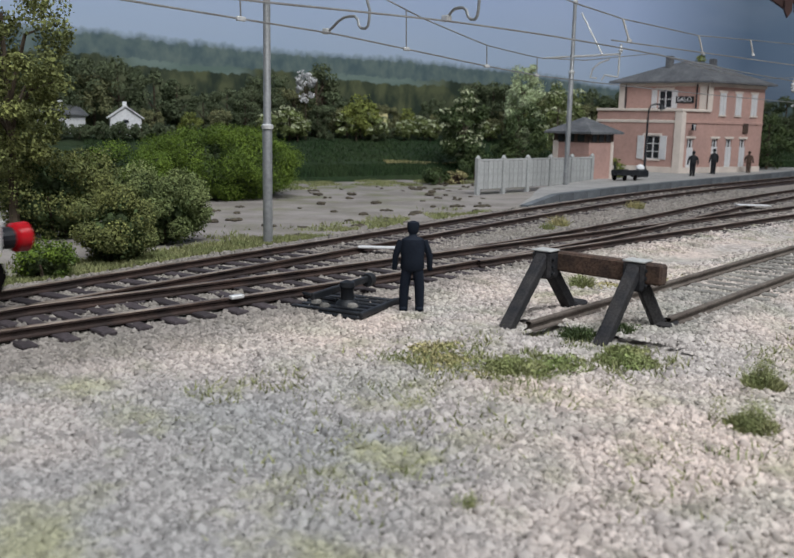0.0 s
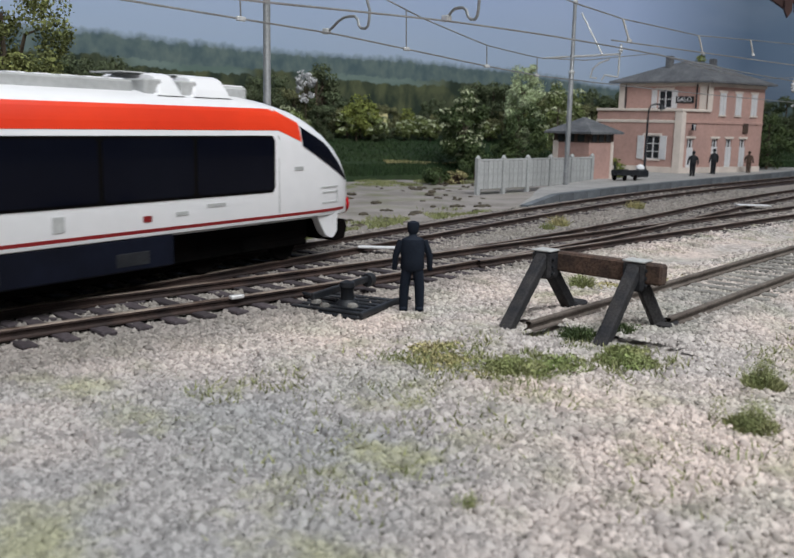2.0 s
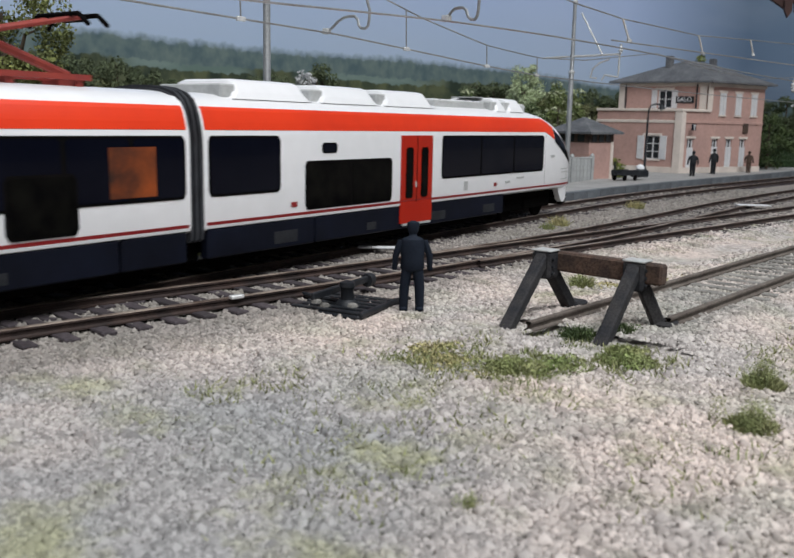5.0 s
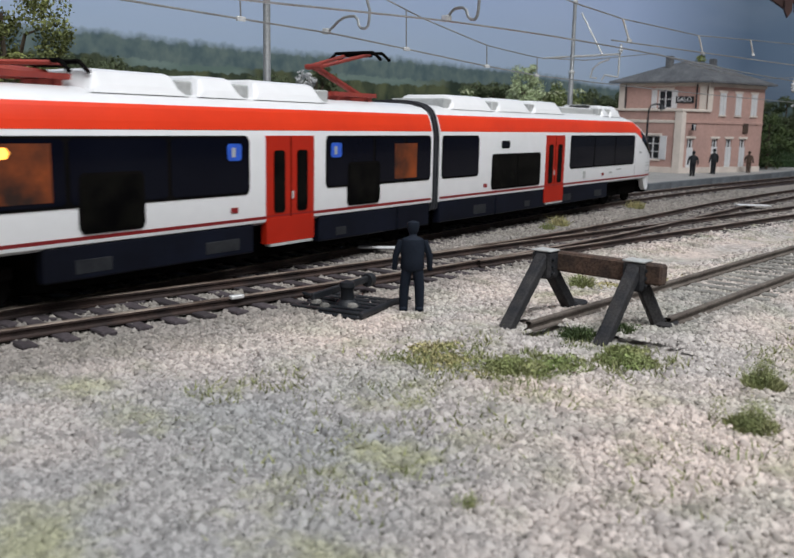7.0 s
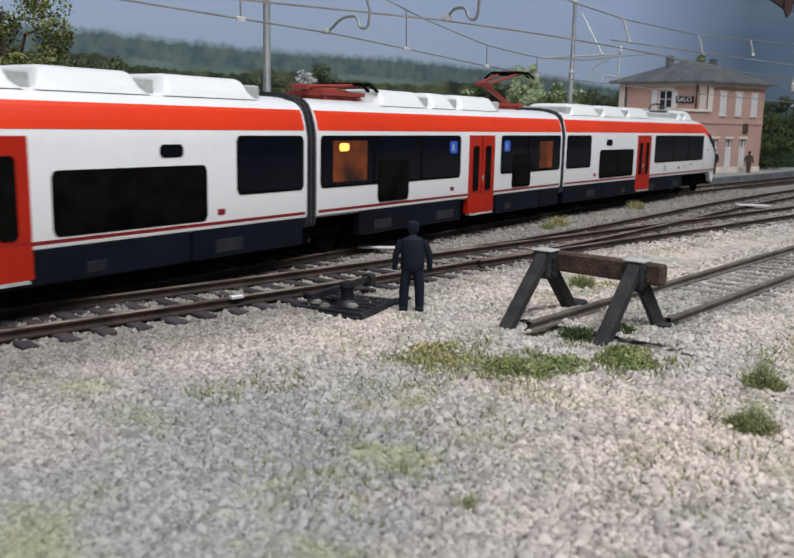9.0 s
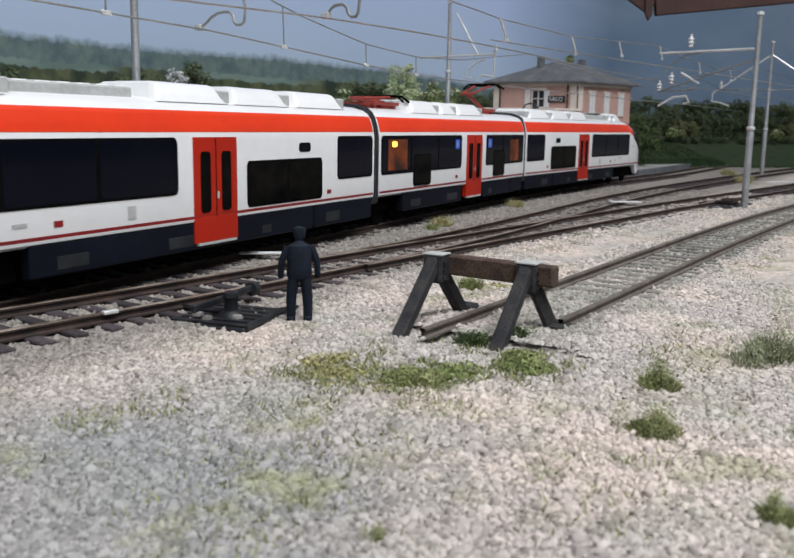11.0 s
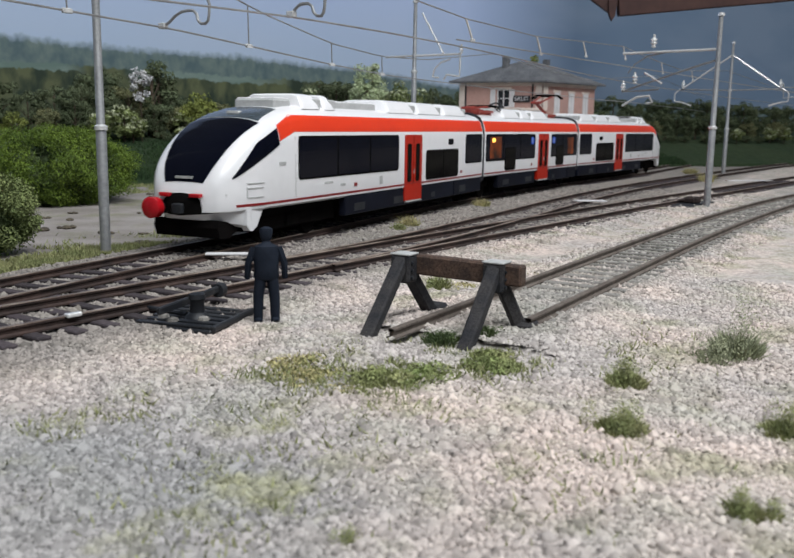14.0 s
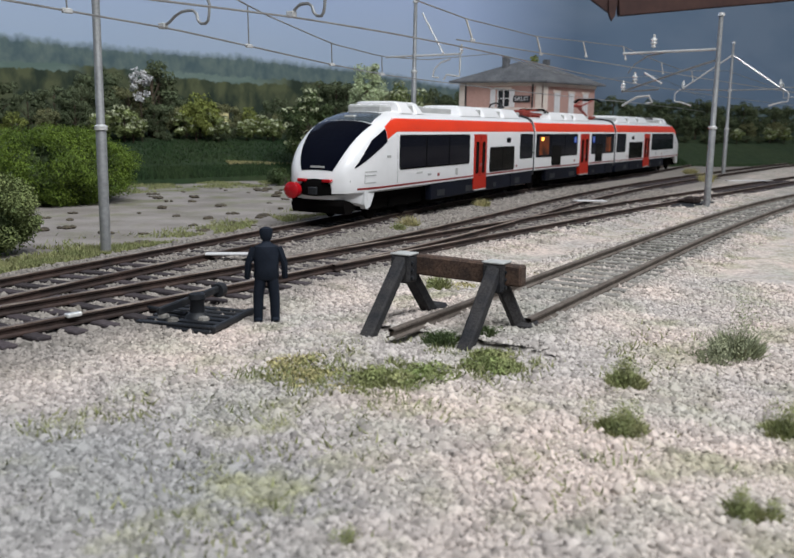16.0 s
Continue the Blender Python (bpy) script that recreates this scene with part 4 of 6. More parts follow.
part("steady_arm", Geo().tube([(0.43, 4.3, 4.6), (0.36, 3.6, 5.0), (0.30, 3.0, 5.05), (0.29, 2.85, 4.75), (0.32, 3.15, 4.7)], 0.055, 8), M["bright"], mast_3, "curved steady arm", smooth=True)
for s in (-1, 1):
    d = Vector((0.05, s, 0))
    part("strut", Geo().tube([(0, 0, 9.1), tuple(d * 3.4 + Vector((0, 0, 6.75)))], 0.06, 8), M["bright"], mast_4, "pale slanting strut", smooth=True)
    part("arm", Geo().tube([(0, 0, 6.5), tuple(d * 3.8 + Vector((0, 0, 6.6)))], 0.05, 8), M["wire"], mast_4, "thin level arm", smooth=True)
    insulator(mast_4, d.x * 3.5, d.y * 3.5, 6.95, 1.4)
    part("steady_arm", Geo().tube([tuple(d * 3.7 + Vector((0, 0, 6.6))), tuple(d * 4.1 + Vector((0, 0, 6.3))), tuple(d * 4.1 + Vector((0, 0, 5.7))), tuple(d * 3.5 + Vector((0, 0, 5.6))), tuple(d * 2.8 + Vector((0, 0, 5.35)))], 0.06, 8), M["bright"], mast_4, "curved steady arm", smooth=True)
    insulator(mast_4, 0, 0, 6.5, 1.3) if s > 0 else None
cantilever(mast_5, 8.0, 4.4, (0.1, 1), 2.6)
# the mast nearest the bushes carries a cross arm above both lines, from which two bent steady arms hang
part("arm", Geo().tube([(0, 0, 7.2), (0.1, -7.6, 7.3)], 0.06, 8), M["steel"], mast_1, "long cross arm", smooth=True)
for name_x, pts in ((-5.2, [(0.33, 5.72), (0.12, 5.80), (-0.08, 5.94), (-0.28, 6.02), (-0.47, 6.04), (-0.66, 6.03), (-0.76, 5.95), (-0.80, 5.80), (-0.88, 5.73), (-1.02, 5.72), (-1.11, 5.78), (-1.14, 5.9), (-1.16, 6.14), (-1.06, 6.39), (-1.02, 7.2)]),
                    (-4.9, [(-3.30, 5.85), (-3.38, 5.93), (-3.45, 6.0), (-3.54, 6.05), (-3.63, 6.06), (-3.76, 6.06), (-3.86, 6.0), (-3.92, 5.85), (-4.0, 5.79), (-4.11, 5.78), (-4.17, 5.85), (-4.2, 5.98), (-4.21, 6.19), (-4.2, 7.2)])):
    a = part("steady_arm", Geo().tube([(name_x + 5.11, y - 2.76, z + 0.05) for y, z in pts], 0.035, 8), M["steel"], mast_1, "grey bent steady arm", smooth=True)
    y, z = pts[0]
    part("clamp", Geo().box(name_x + 5.03, name_x + 5.19, y - 2.86, y - 2.66, z - 0.02, z + 0.12, 0.02), M["bright"], a, "pale wire clamp")


def wire(name, line, x0, x1, z_of, r, label, step=1.0):
    g = Geo().tube([(x, line(x), z_of(x)) for x in np.arange(x0, x1 + 0.01, step)], r, 6)
    return solid(name, g, M["wire"], mpose(0, 0), label, "overhead wire", smooth=True)


def level(xs, zs):
    return lambda x: float(np.interp(x, xs, zs))


contact_1 = level([-60, -12, -5.3, 2.8, 7, 18.9, 60], [5.66, 5.67, 5.64, 5.36, 5.27, 5.30, 5.35])
carrier_1 = level([-60, -30, -12, -5.2, -3, -1.2, 2.8, 6.7, 11, 18.9, 27, 34, 50, 70], [7.3, 6.4, 6.6, 7.1, 6.75, 6.46, 6.02, 5.9, 6.1, 6.95, 6.6, 6.5, 7.6, 6.8])
contact_2 = level([-28, -10.6, -4.9, -1.2, 5.3, 20, 50, 70], [5.5, 5.63, 5.79, 5.83, 5.87, 5.9, 5.95, 6.0])
carrier_2 = level([-28, -4.9, 0.8, 4, 11, 18, 25, 38, 50, 70], [6.6, 7.25, 6.82, 6.72, 6.85, 7.29, 7.66, 7.2, 7.9, 7.3])
wire("contact_wire", line_1, -55, 75, contact_1, 0.022, "thin grey contact wire over the running line")
wire("carrier_wire", line_1, -55, 75, carrier_1, 0.02, "sagging grey carrier wire over the running line")
wire("contact_wire", line_2, -27, 75, contact_2, 0.022, "thin grey contact wire over the loop line")
wire("carrier_wire", line_2, -27, 75, carrier_2, 0.02, "sagging grey carrier wire over the loop line")
wire("contact_wire", line_3, 2, 75, level([2, 20, 75], [5.9, 6.0, 6.0]), 0.02, "thin grey contact wire over the branch track")
for line, lo, hi, xs in ((line_1, contact_1, carrier_1, (-8.6, -2.0, 2.84, 6.7)), (line_2, contact_2, carrier_2, (4.0, 11.1, 18.0, 25.1, 33.0, 40.0))):
    for i, x in enumerate(xs):
        t = thing("dropper", mpose(x, line(x), 0), "short pale dropper between two overhead wires", "dropper", "overhead droppers")
        foot = lo(x) if line is line_1 else hi(x) - 0.6
        lean = 0.04 if line is line_1 else 0.5
        part("rod", Geo().tube([(lean, 0, foot), (0, 0, hi(x))], 0.02 if line is line_1 else 0.035, 6), M["wire" if line is line_1 else "bright"], t)
        part("clamp", Geo().box(lean - 0.12, lean + 0.12, -0.04, 0.04, foot - 0.05, foot + 0.05, 0.015), M["bright"], t, "pale clamp on the wire")


# ---- buffer stop ----
def build_buffer_stop():
    t = thing("buffer_stop", mpose(-7.6, -9.0, 0), "old dark timber buffer stop with brown crossbeam at the siding's end", "buffer stop")

    def leg(a, b, label):
        part("leg", Geo().bar(a, b, 0.23, 0.22, 0.03), M["wood"], t, label)

    for (px, py), front, back in (((-0.04, 1.09), (-1.50, 0.96), (0.82, 0.95)), ((0.06, -0.66), (-1.28, -0.74), (0.40, -1.05))):
        leg((front[0], front[1], -0.08), (px - 0.02, py, 1.18), "long dark slanting leg")
        leg((back[0], back[1], -0.05), (px, py, 1.05), "short dark slanting leg")
        part("foot", Geo().box(back[0] - 0.2, back[0] + 0.26, back[1] - 0.2, back[1] + 0.16, -0.08, 0.20, 0.05), M["wood"], t, "dark foot block")
        part("post_head", Geo().bar((px, py, 0.72), (px, py, 1.22), 0.38, 0.36, 0.04), M["wood"], t, "dark post head")
        part("post_cap", Geo().box(px - 0.18, px + 0.18, py - 0.2, py + 0.2, 1.215, 1.25, 0.012), M["concrete"], t, "pale thin plate on top of the post")
        for k in range(3):
            part("bolt", Geo().lathe([(0.035, 0), (0.035, 0.03), (0.01, 0.04)], 8, Matrix.Translation((px - 0.06, py - 0.185, 0.82 + 0.13 * k)) @ Matrix.Rotation(radians(90), 4, "X")), M["tarp"], t, "dark bolt head")
    part("crossbeam", Geo().bar((0.20, 0.98, 1.03), (0.10, -1.14, 1.03), 0.24, 0.36, 0.035), M["brown"], t, "weathered brown crossbeam")


build_buffer_stop()


# ---- switch machine and lever by the points ----
def build_switch():
    t = thing("switch_stand", mpose(-9.8, -4.9, 0, 0, 0, 14), "black iron switch stand with lever on a dark slatted base plate", "switch stand")
    part("base_plate", Geo().box(-0.78, 0.85, -0.75, 0.78, -0.05, 0.07, 0.03), M["tarp"], t, "dark base plate")
    for k in range(6):
        part("slat", Geo().box(-0.74 + 0.27 * k, -0.60 + 0.27 * k, -0.70, 0.72, 0.07, 0.12, 0.012), M["tarp"], t)
    part("edge_bar", Geo().bar((-0.75, -0.76, 0.08), (0.85, -0.70, 0.08), 0.10, 0.10, 0.02), M["tarp"], t, "dark bar along the plate")
    part("tie_bar", Geo().bar((0.3, -0.55, 0.10), (1.25, -0.75, 0.07), 0.12, 0.06, 0.02), M["wood"], t, "flat dark tie bar")
    part("pedestal", Geo().lathe([(0.24, 0.06), (0.21, 0.16), (0.13, 0.22), (0.12, 0.42), (0.15, 0.46), (0.14, 0.54), (0.05, 0.57)], 14, Matrix.Translation((-0.17, -0.16, 0))), M["tarp"], t, "black pedestal", smooth=True)
    part("lever", Geo().bar((-0.95, 0.12, 0.36), (1.1, 0.12, 0.38), 0.08, 0.13, 0.02), M["tarp"], t, "dark horizontal lever")
    part("counterweight", Geo().lathe([(0.05, -0.09), (0.13, -0.09), (0.145, 0), (0.13, 0.09), (0.05, 0.09)], 14, Matrix.Translation((1.15, 0.12, 0.36)) @ Matrix.Rotation(radians(90), 4, "Y")), M["tarp"], t, "round black counterweight", smooth=True)
    part("throw_rod", Geo().tube([(-0.1, 0.1, 0.15), (0.2, 1.2, 0.14)], 0.045, 8), M["tarp"], t, "rod to the point blades")
    for x, y in ((-0.55, 0.1), (-0.35, 0.4), (-0.3, -0.35)):
        part("stone", Geo().lathe([(0.05, 0.07), (0.11, 0.10), (0.09, 0.15), (0.03, 0.17)], 7, Matrix.Translation((x, y, 0.02))), M["oldsleeper"], t, "pale stone on the plate")
    # a second, smaller machine farther along the branch track
    t = thing("point_motor", mpose(21.0, -6.6, 0.0, 0, 0, -6), "dark low point motor with round cover beside the branch track", "point motor")
    part("base_plate", Geo().box(-2.0, 1.6, -0.6, 0.5, -0.06, 0.14, 0.04), M["tarp"], t, "dark base plate")
    part("cover", Geo().box(-0.45, 0.4, -0.3, 0.3, 0.1, 0.42, 0.09), M["rail"], t, "rusty humped cover")
    part("crank", Geo().tube([(-0.4, 0.2, 0.3), (-1.3, 0.9, 0.2)], 0.06, 8), M["rail"], t, "rusty crank rod", smooth=True)


build_switch()


# ---- figures: small dark painted statuettes ----
def figure(name, m, label, scale=1.0, material="figure", stride=0.17):
    g = Geo()
    for s in (-1, 1):
        g.tube([(s * stride, 0.02, 0.0), (s * stride * 0.95, 0.0, 0.45), (s * 0.10, 0, 0.88)], 0.085, 10, 0.115)
        g.box(s * stride - 0.07, s * stride + 0.07, -0.10, 0.20, 0.0, 0.09, 0.03)
        g.tube([(s * 0.22, 0, 1.40), (s * 0.33, -0.02, 1.12), (s * 0.35, 0.08, 0.82)], 0.075, 8, 0.055)
    g.lathe([(0.19, 0.80), (0.24, 0.86), (0.225, 1.05), (0.25, 1.30), (0.22, 1.43), (0.09, 1.49), (0.07, 1.53), (0.10, 1.57), (0.115, 1.64), (0.125, 1.70), (0.115, 1.76), (0.04, 1.79)], 14, Matrix.Diagonal((1.0, 0.68, 1.0, 1)))
    g.box(-0.10, 0.10, 0.03, 0.17, 1.68, 1.70, 0.008)
    g.v = [(x * scale, y * scale, z * scale) for x, y, z in g.v]
    return solid(name, g, M[material], m, label, "figurine", "figurines", smooth=True)


figure("figurine", mpose(-9.06, -5.93, 0.0, 0, 0, -47), "dark blue painted railwayman statuette standing by the switch stand", 0.945, stride=0.16)
figure("figurine", mpose(33.9, 6.7, 0.46, 0, 0, -60), "small dark statuette waiting on the platform", 0.9, "tarp", 0.1)
figure("figurine", mpose(38.1, 7.0, 0.46, 0, 0, -30), "small dark statuette at the station front", 0.95, "tarp", 0.1)
figure("figurine", mpose(42.5, 6.2, 0.46, 0, 0, 130), "small brownish statuette by the station doors", 0.85, "brown", 0.1)


# ---- loose boards and a rail joint ----
def board(x, y, z, rz, l, w, label):
    g = Geo().box(-l / 2, l / 2, -w / 2, w / 2, 0, 0.05, 0.012)
    solid("board", g, M["shutter"], mpose(x, y, z, 0, 0, rz), label, "board", "loose boards")


board(-4.68, -1.20, 0.25, -52, 1.2, 0.26, "pale grey board laid between the tracks")
board(17.12, -3.03, 0.25, -50, 1.4, 0.5, "whitish board laid beside the turnout")
board(40.0, -6.0, 0.25, -40, 3.5, 0.45, "whitish board far along the branch track")
solid("fishplate", Geo().box(-0.14, 0.14, -0.06, 0.06, 0, 0.07, 0.015), M["bright"], mpose(-11.48, -3.80, 0.25, 0, 0, -6), "bright metal joint plate on the loop rail", "fishplate")


# ---- platform ----
def build_platform():
    xs = np.arange(10.0, 66.01, 1.0)
    g = Geo()
    for x in xs:
        e = line_1(x) + 1.80
        z = 0.15 + 0.31 * min(1.0, (x - 10) / 3)
        back = e + float(np.interp(x, [10, 12, 16, 29, 31, 66], [0.45, 0.9, 2.6, 4.6, 9.5, 6.0]))
        g.v += [(x, e + 0.35, z), (x, back, z), (x, e + 0.35, -0.1), (x, back, -0.1)]
    for i in range(len(xs) - 1):
        a, b = i * 4, i * 4 + 4
        g.f += [(a, b, b + 1, a + 1), (a + 2, a, b, b + 2), (a + 1, b + 1, b + 3, a + 3)]
    g.f += [(0, 1, 3, 2), tuple(len(g.v) - 4 + k for k in (0, 1, 3, 2))]
    p = solid("platform", g, M["platform"], mpose(0, 0), "pale paved station platform", "platform", kind="structure")
    me = {}
    for i, x in enumerate(np.arange(10.0, 65.0, 1.5)):
        z0 = 0.15 + 0.31 * min(1.0, (x - 10) / 3)
        z1 = 0.15 + 0.31 * min(1.0, (x + 1.5 - 10) / 3)
        key = round(z0, 3), round(z1, 3)
        if key not in me:
            k = Geo()
            k.prism([(0.015, -0.1), (1.485, -0.1), (1.485, z1 + 0.01), (0.015, z0 + 0.01)], 0, 0.36)
            me[key] = mesh_of("kerb_stone", k, M["kerb"])
        y0, y1 = line_1(x) + 1.80, line_1(x + 1.5) + 1.80
        part("kerb_stone", me[key], None, p, at=mpose(x, y0, 0, 0, 0, math.degrees(math.atan2(y1 - y0, 1.5))))


build_platform()


# ---- concrete fence ----
def build_fence():
    a, b = Vector((14.2, 9.45, 0)), Vector((24.4, 8.75, 0))
    d = b - a
    yaw = math.degrees(math.atan2(d.y, d.x))
    t = thing("fence", mpose(a.x, a.y, 0, 0, 0, yaw), "grey concrete panel fence with posts beside the platform", "fence")
    n = 5
    w = d.length / n
    post = mesh_of("post", Geo().box(-0.11, 0.11, -0.11, 0.11, -0.1, 1.82, 0.02).add(*(lambda q: (q.v, q.f))(Geo().lathe([(0.16, 1.82), (0.1, 1.9), (0.02, 1.96)], 4))), M["concrete"])
    slab = mesh_of("slat", Geo().box(0.0, 0.33, -0.035, 0.035, 0.26, 1.68, 0.012), M["concrete"])
    rail = mesh_of("rail", Geo().box(0.1, w - 0.1, -0.055, 0.055, 1.66, 1.76, 0.015), M["concrete"])
    for i in range(n + 1):
        part("post", post, None, t, at=mpose(i * w, 0))
        if i < n:
            part("rail", rail, None, t, at=mpose(i * w, 0))
            m = int((w - 0.22) / 0.34)
            for k in range(m):
                part("slat", slab, None, t, at=mpose(i * w + 0.12 + k * (w - 0.24) / m, 0))


build_fence()


# ---- station ----
def skew(x, y, az_u, az_v):
    """Own axes of a building whose end wall is not square to its front."""
    a, b = radians(az_u), radians(az_v)
    return Matrix(((math.cos(a), math.cos(b), 0, x), (math.sin(a), math.sin(b), 0, y), (0, 0, 1, 0), (0, 0, 0, 1)))


def hip_roof(u0, u1, v0, v1, z, top, over, ridge):
    """Four slopes with a short ridge, and an eave board's depth."""
    u0, u1, v0, v1 = u0 - over, u1 + over, v0 - over, v1 + over
    cv, cu = (v0 + v1) / 2, (u0 + u1) / 2
    g = Geo()
    g.v = [(u0, v0, z), (u1, v0, z), (u1, v1, z), (u0, v1, z), (u0, v0, z + 0.12), (u1, v0, z + 0.12), (u1, v1, z + 0.12), (u0, v1, z + 0.12), (cu - ridge, cv, top), (cu + ridge, cv, top)]
    g.f = [(0, 3, 2, 1), (0, 1, 5, 4), (1, 2, 6, 5), (2, 3, 7, 6), (3, 0, 4, 7), (4, 5, 9, 8), (6, 7, 8, 9), (5, 6, 9), (7, 4, 8)]
    return g


def build_station():
    m = skew(39.1, 7.95, -15, 95) @ Matrix.Diagonal((0.93, 1, 1, 1))
    t = thing("station_building", mpose(0, 0, 0.0), "two-storey salmon stucco railway station with hipped grey roof", "station")

    def put(name, g, mat_name, parent=t, label="", smooth=False):
        return part(name, g.moved(m), M[mat_name], parent, label, smooth)

    z0 = 0.44
    # upper block, with window openings through the front and the end wall
    put("wall", Geo().box(0, 6.6, 0.3, 6.05, z0, 6.58), "salmon", label="salmon inner wall mass")

    def wall_front(u0, u1, zlo, zhi, holes, label):
        cuts = sorted({u0, u1, *[c for h in holes for c in h[:2]]})
        g = Geo()
        for a, b in zip(cuts, cuts[1:]):
            h = [q for q in holes if q[0] <= a and b <= q[1]]
            if h:
                g.box(a, b, 0, 0.3, zlo, h[0][2])
                g.box(a, b, 0, 0.3, h[0][3], zhi)
            else:
                g.box(a, b, 0, 0.3, zlo, zhi)
        return put("wall", g, "salmon", label=label)

    def wall_end(v0, v1, u, zlo, zhi, holes, label):
        cuts = sorted({v0, v1, *[c for h in holes for c in h[:2]]})
        g = Geo()
        for a, b in zip(cuts, cuts[1:]):
            h = [q for q in holes if q[0] <= a and b <= q[1]]
            if h:
                g.box(u, u + 0.3, a, b, zlo, h[0][2])
                g.box(u, u + 0.3, a, b, h[0][3], zhi)
            else:
                g.box(u, u + 0.3, a, b, zlo, zhi)
        return put("wall", g, "salmon", label=label)

    doors = [(0.5, 1.25, z0, 2.8), (2.2, 2.95, z0, 2.8), (3.9, 4.65, z0, 2.8)]
    ups = [(1.1, 1.75, 4.45, 5.95), (3.0, 3.65, 4.45, 5.95), (4.95, 5.6, 4.45, 5.95)]
    wall_front(0, 6.6, z0, 3.9, doors, "salmon front wall of the ground floor")
    wall_front(0, 6.6, 3.9, 6.58, ups, "salmon front wall of the upper floor")
    end_up = (2.55, 3.55, 4.86, 6.12)
    wall_end(0.3, 6.35, -0.3, 4.6, 6.58, [end_up], "salmon end wall of the upper floor")
    put("cornice", Geo().box(-0.38, 6.68, -0.08, 0.02, 6.36, 6.6, 0.02), "cream", label="cream cornice under the eaves")
    put("cornice", Geo().box(-0.40, -0.29, 0.0, 6.4, 6.36, 6.6, 0.02), "cream", label="cream cornice under the eaves")
    for v in (0.12, 5.95):
        put("pilaster", Geo().box(-0.37, -0.28, v, v + 0.45, 4.7, 6.4, 0.02), "cream", label="cream corner pilaster")
    put("pilaster", Geo().box(-0.36, 0.18, -0.06, 0.01, 4.7, 6.4, 0.02), "cream", label="cream corner pilaster")
    put("roof", hip_roof(-0.3, 6.6, 0, 6.35, 6.6, 8.25, 0.55, 1.1), "roof", label="grey hipped tile roof")
    for u, v in ((1.0, 3.6), (5.2, 3.0)):
        put("chimney", Geo().box(u, u + 0.4, v, v + 0.4, 7.3, 8.55, 0.03), "roof", label="short grey chimney")
    put("downpipe", Geo().tube([(-0.40, 0.75, 6.5), (-0.40, 0.75, 4.7)], 0.05, 8), "tarp", label="dark downpipe")
    put("downpipe", Geo().tube([(-0.40, 5.85, 6.5), (-0.40, 5.85, 4.7)], 0.05, 8), "tarp", label="dark downpipe")

    def leaf_window(kind, a, b, zlo, zhi, end_u=None):
        """A framed window with glazing bars; on the front (end_u None) or on an end wall."""
        def bx(p, q, d0, d1, lo, hi, c=0.0):
            return Geo().box(p, q, d0, d1, lo, hi, c) if end_u is None else Geo().box(end_u + d0, end_u + d1, p, q, lo, hi, c)
        w = put(kind, bx(a, b, 0.16, 0.2, zlo, zhi), "pane", label="dark glazed " + kind)
        k = 0.07
        for g in (bx(a, a + k, 0.1, 0.2, zlo, zhi), bx(b - k, b, 0.1, 0.2, zlo, zhi), bx(a, b, 0.1, 0.2, zhi - k, zhi), bx(a, b, 0.1, 0.2, zlo, zlo + k)):
            put("frame", g, "shutter", w, "white frame bar")
        put("bar", bx((a + b) / 2 - 0.03, (a + b) / 2 + 0.03, 0.1, 0.2, zlo, zhi), "shutter", w, "white glazing bar")
        n = 3 if zhi - zlo > 1.4 else 2
        for i in range(1, n):
            z = zlo + (zhi - zlo) * i / n
            put("bar", bx(a, b, 0.1, 0.2, z - 0.025, z + 0.025), "shutter", w, "white glazing bar")
        put("sill", bx(a - 0.12, b + 0.12, -0.08, 0.12, zlo - 0.1, zlo - 0.005, 0.01), "cream", w, "cream sill")
        put("surround", bx(a - 0.16, b + 0.16, -0.04, 0.02, zhi, zhi + 0.16, 0.01), "cream", w, "cream lintel")
        return w

    for a, b, lo, hi in ups:
        w = leaf_window("window", a, b, lo, hi)
        for p, q in ((a - 0.02, a + 0.30), (b - 0.30, b + 0.02)):
            put("shutter", Geo().box(p, q, -0.06, 0.0, lo, hi, 0.01), "shutter", w, "pale closed shutter")
    for a, b, lo, hi in doors:
        w = leaf_window("door", a, b, lo, hi)
        for p, q in ((a, (a + b) / 2 - 0.01), ((a + b) / 2 + 0.01, b)):
            put("leaf", Geo().box(p, q, 0.02, 0.08, lo, hi - 0.55, 0.01), "shutter", w, "pale panelled door leaf")
    w = leaf_window("window", end_up[0], end_up[1], end_up[2], end_up[3], -0.3)
    for p, q in ((end_up[0] - 0.42, end_up[0] - 0.04), (end_up[1] + 0.04, end_up[1] + 0.42)):
        put("shutter", Geo().box(-0.36, -0.305, p, q, end_up[2], end_up[3], 0.01), "shutter", w, "pale open shutter")
    # name board on the end wall
    s = put("name_board", Geo().box(-0.40, -0.31, 0.95, 2.2, 5.22, 5.68, 0.015), "tarp", label="dark station name board")
    word = bpy.data.curves.new("lettering", "FONT")
    word.body, word.size, word.extrude, word.align_x, word.align_y = "SALO", 0.42 * SC, 0.01 * SC, "CENTER", "CENTER"
    ink = new("lettering", word)
    letters = bpy.data.meshes.new_from_object(ink)
    bpy.data.objects.remove(ink)
    letters.materials.append(M["shutter"])
    at = m @ Vector((-0.415, 1.575, 5.45))
    turn = Matrix(((0, 0, -1), (-1, 0, 0), (0, 1, 0))).to_4x4()
    part("lettering", letters, None, s, "pale raised lettering", at=Matrix.Translation(at * SC) @ Matrix.Rotation(radians(5), 4, "Z") @ turn)
    # single-storey annex
    an_door = [(-2.35, -1.6, z0, 2.8)]
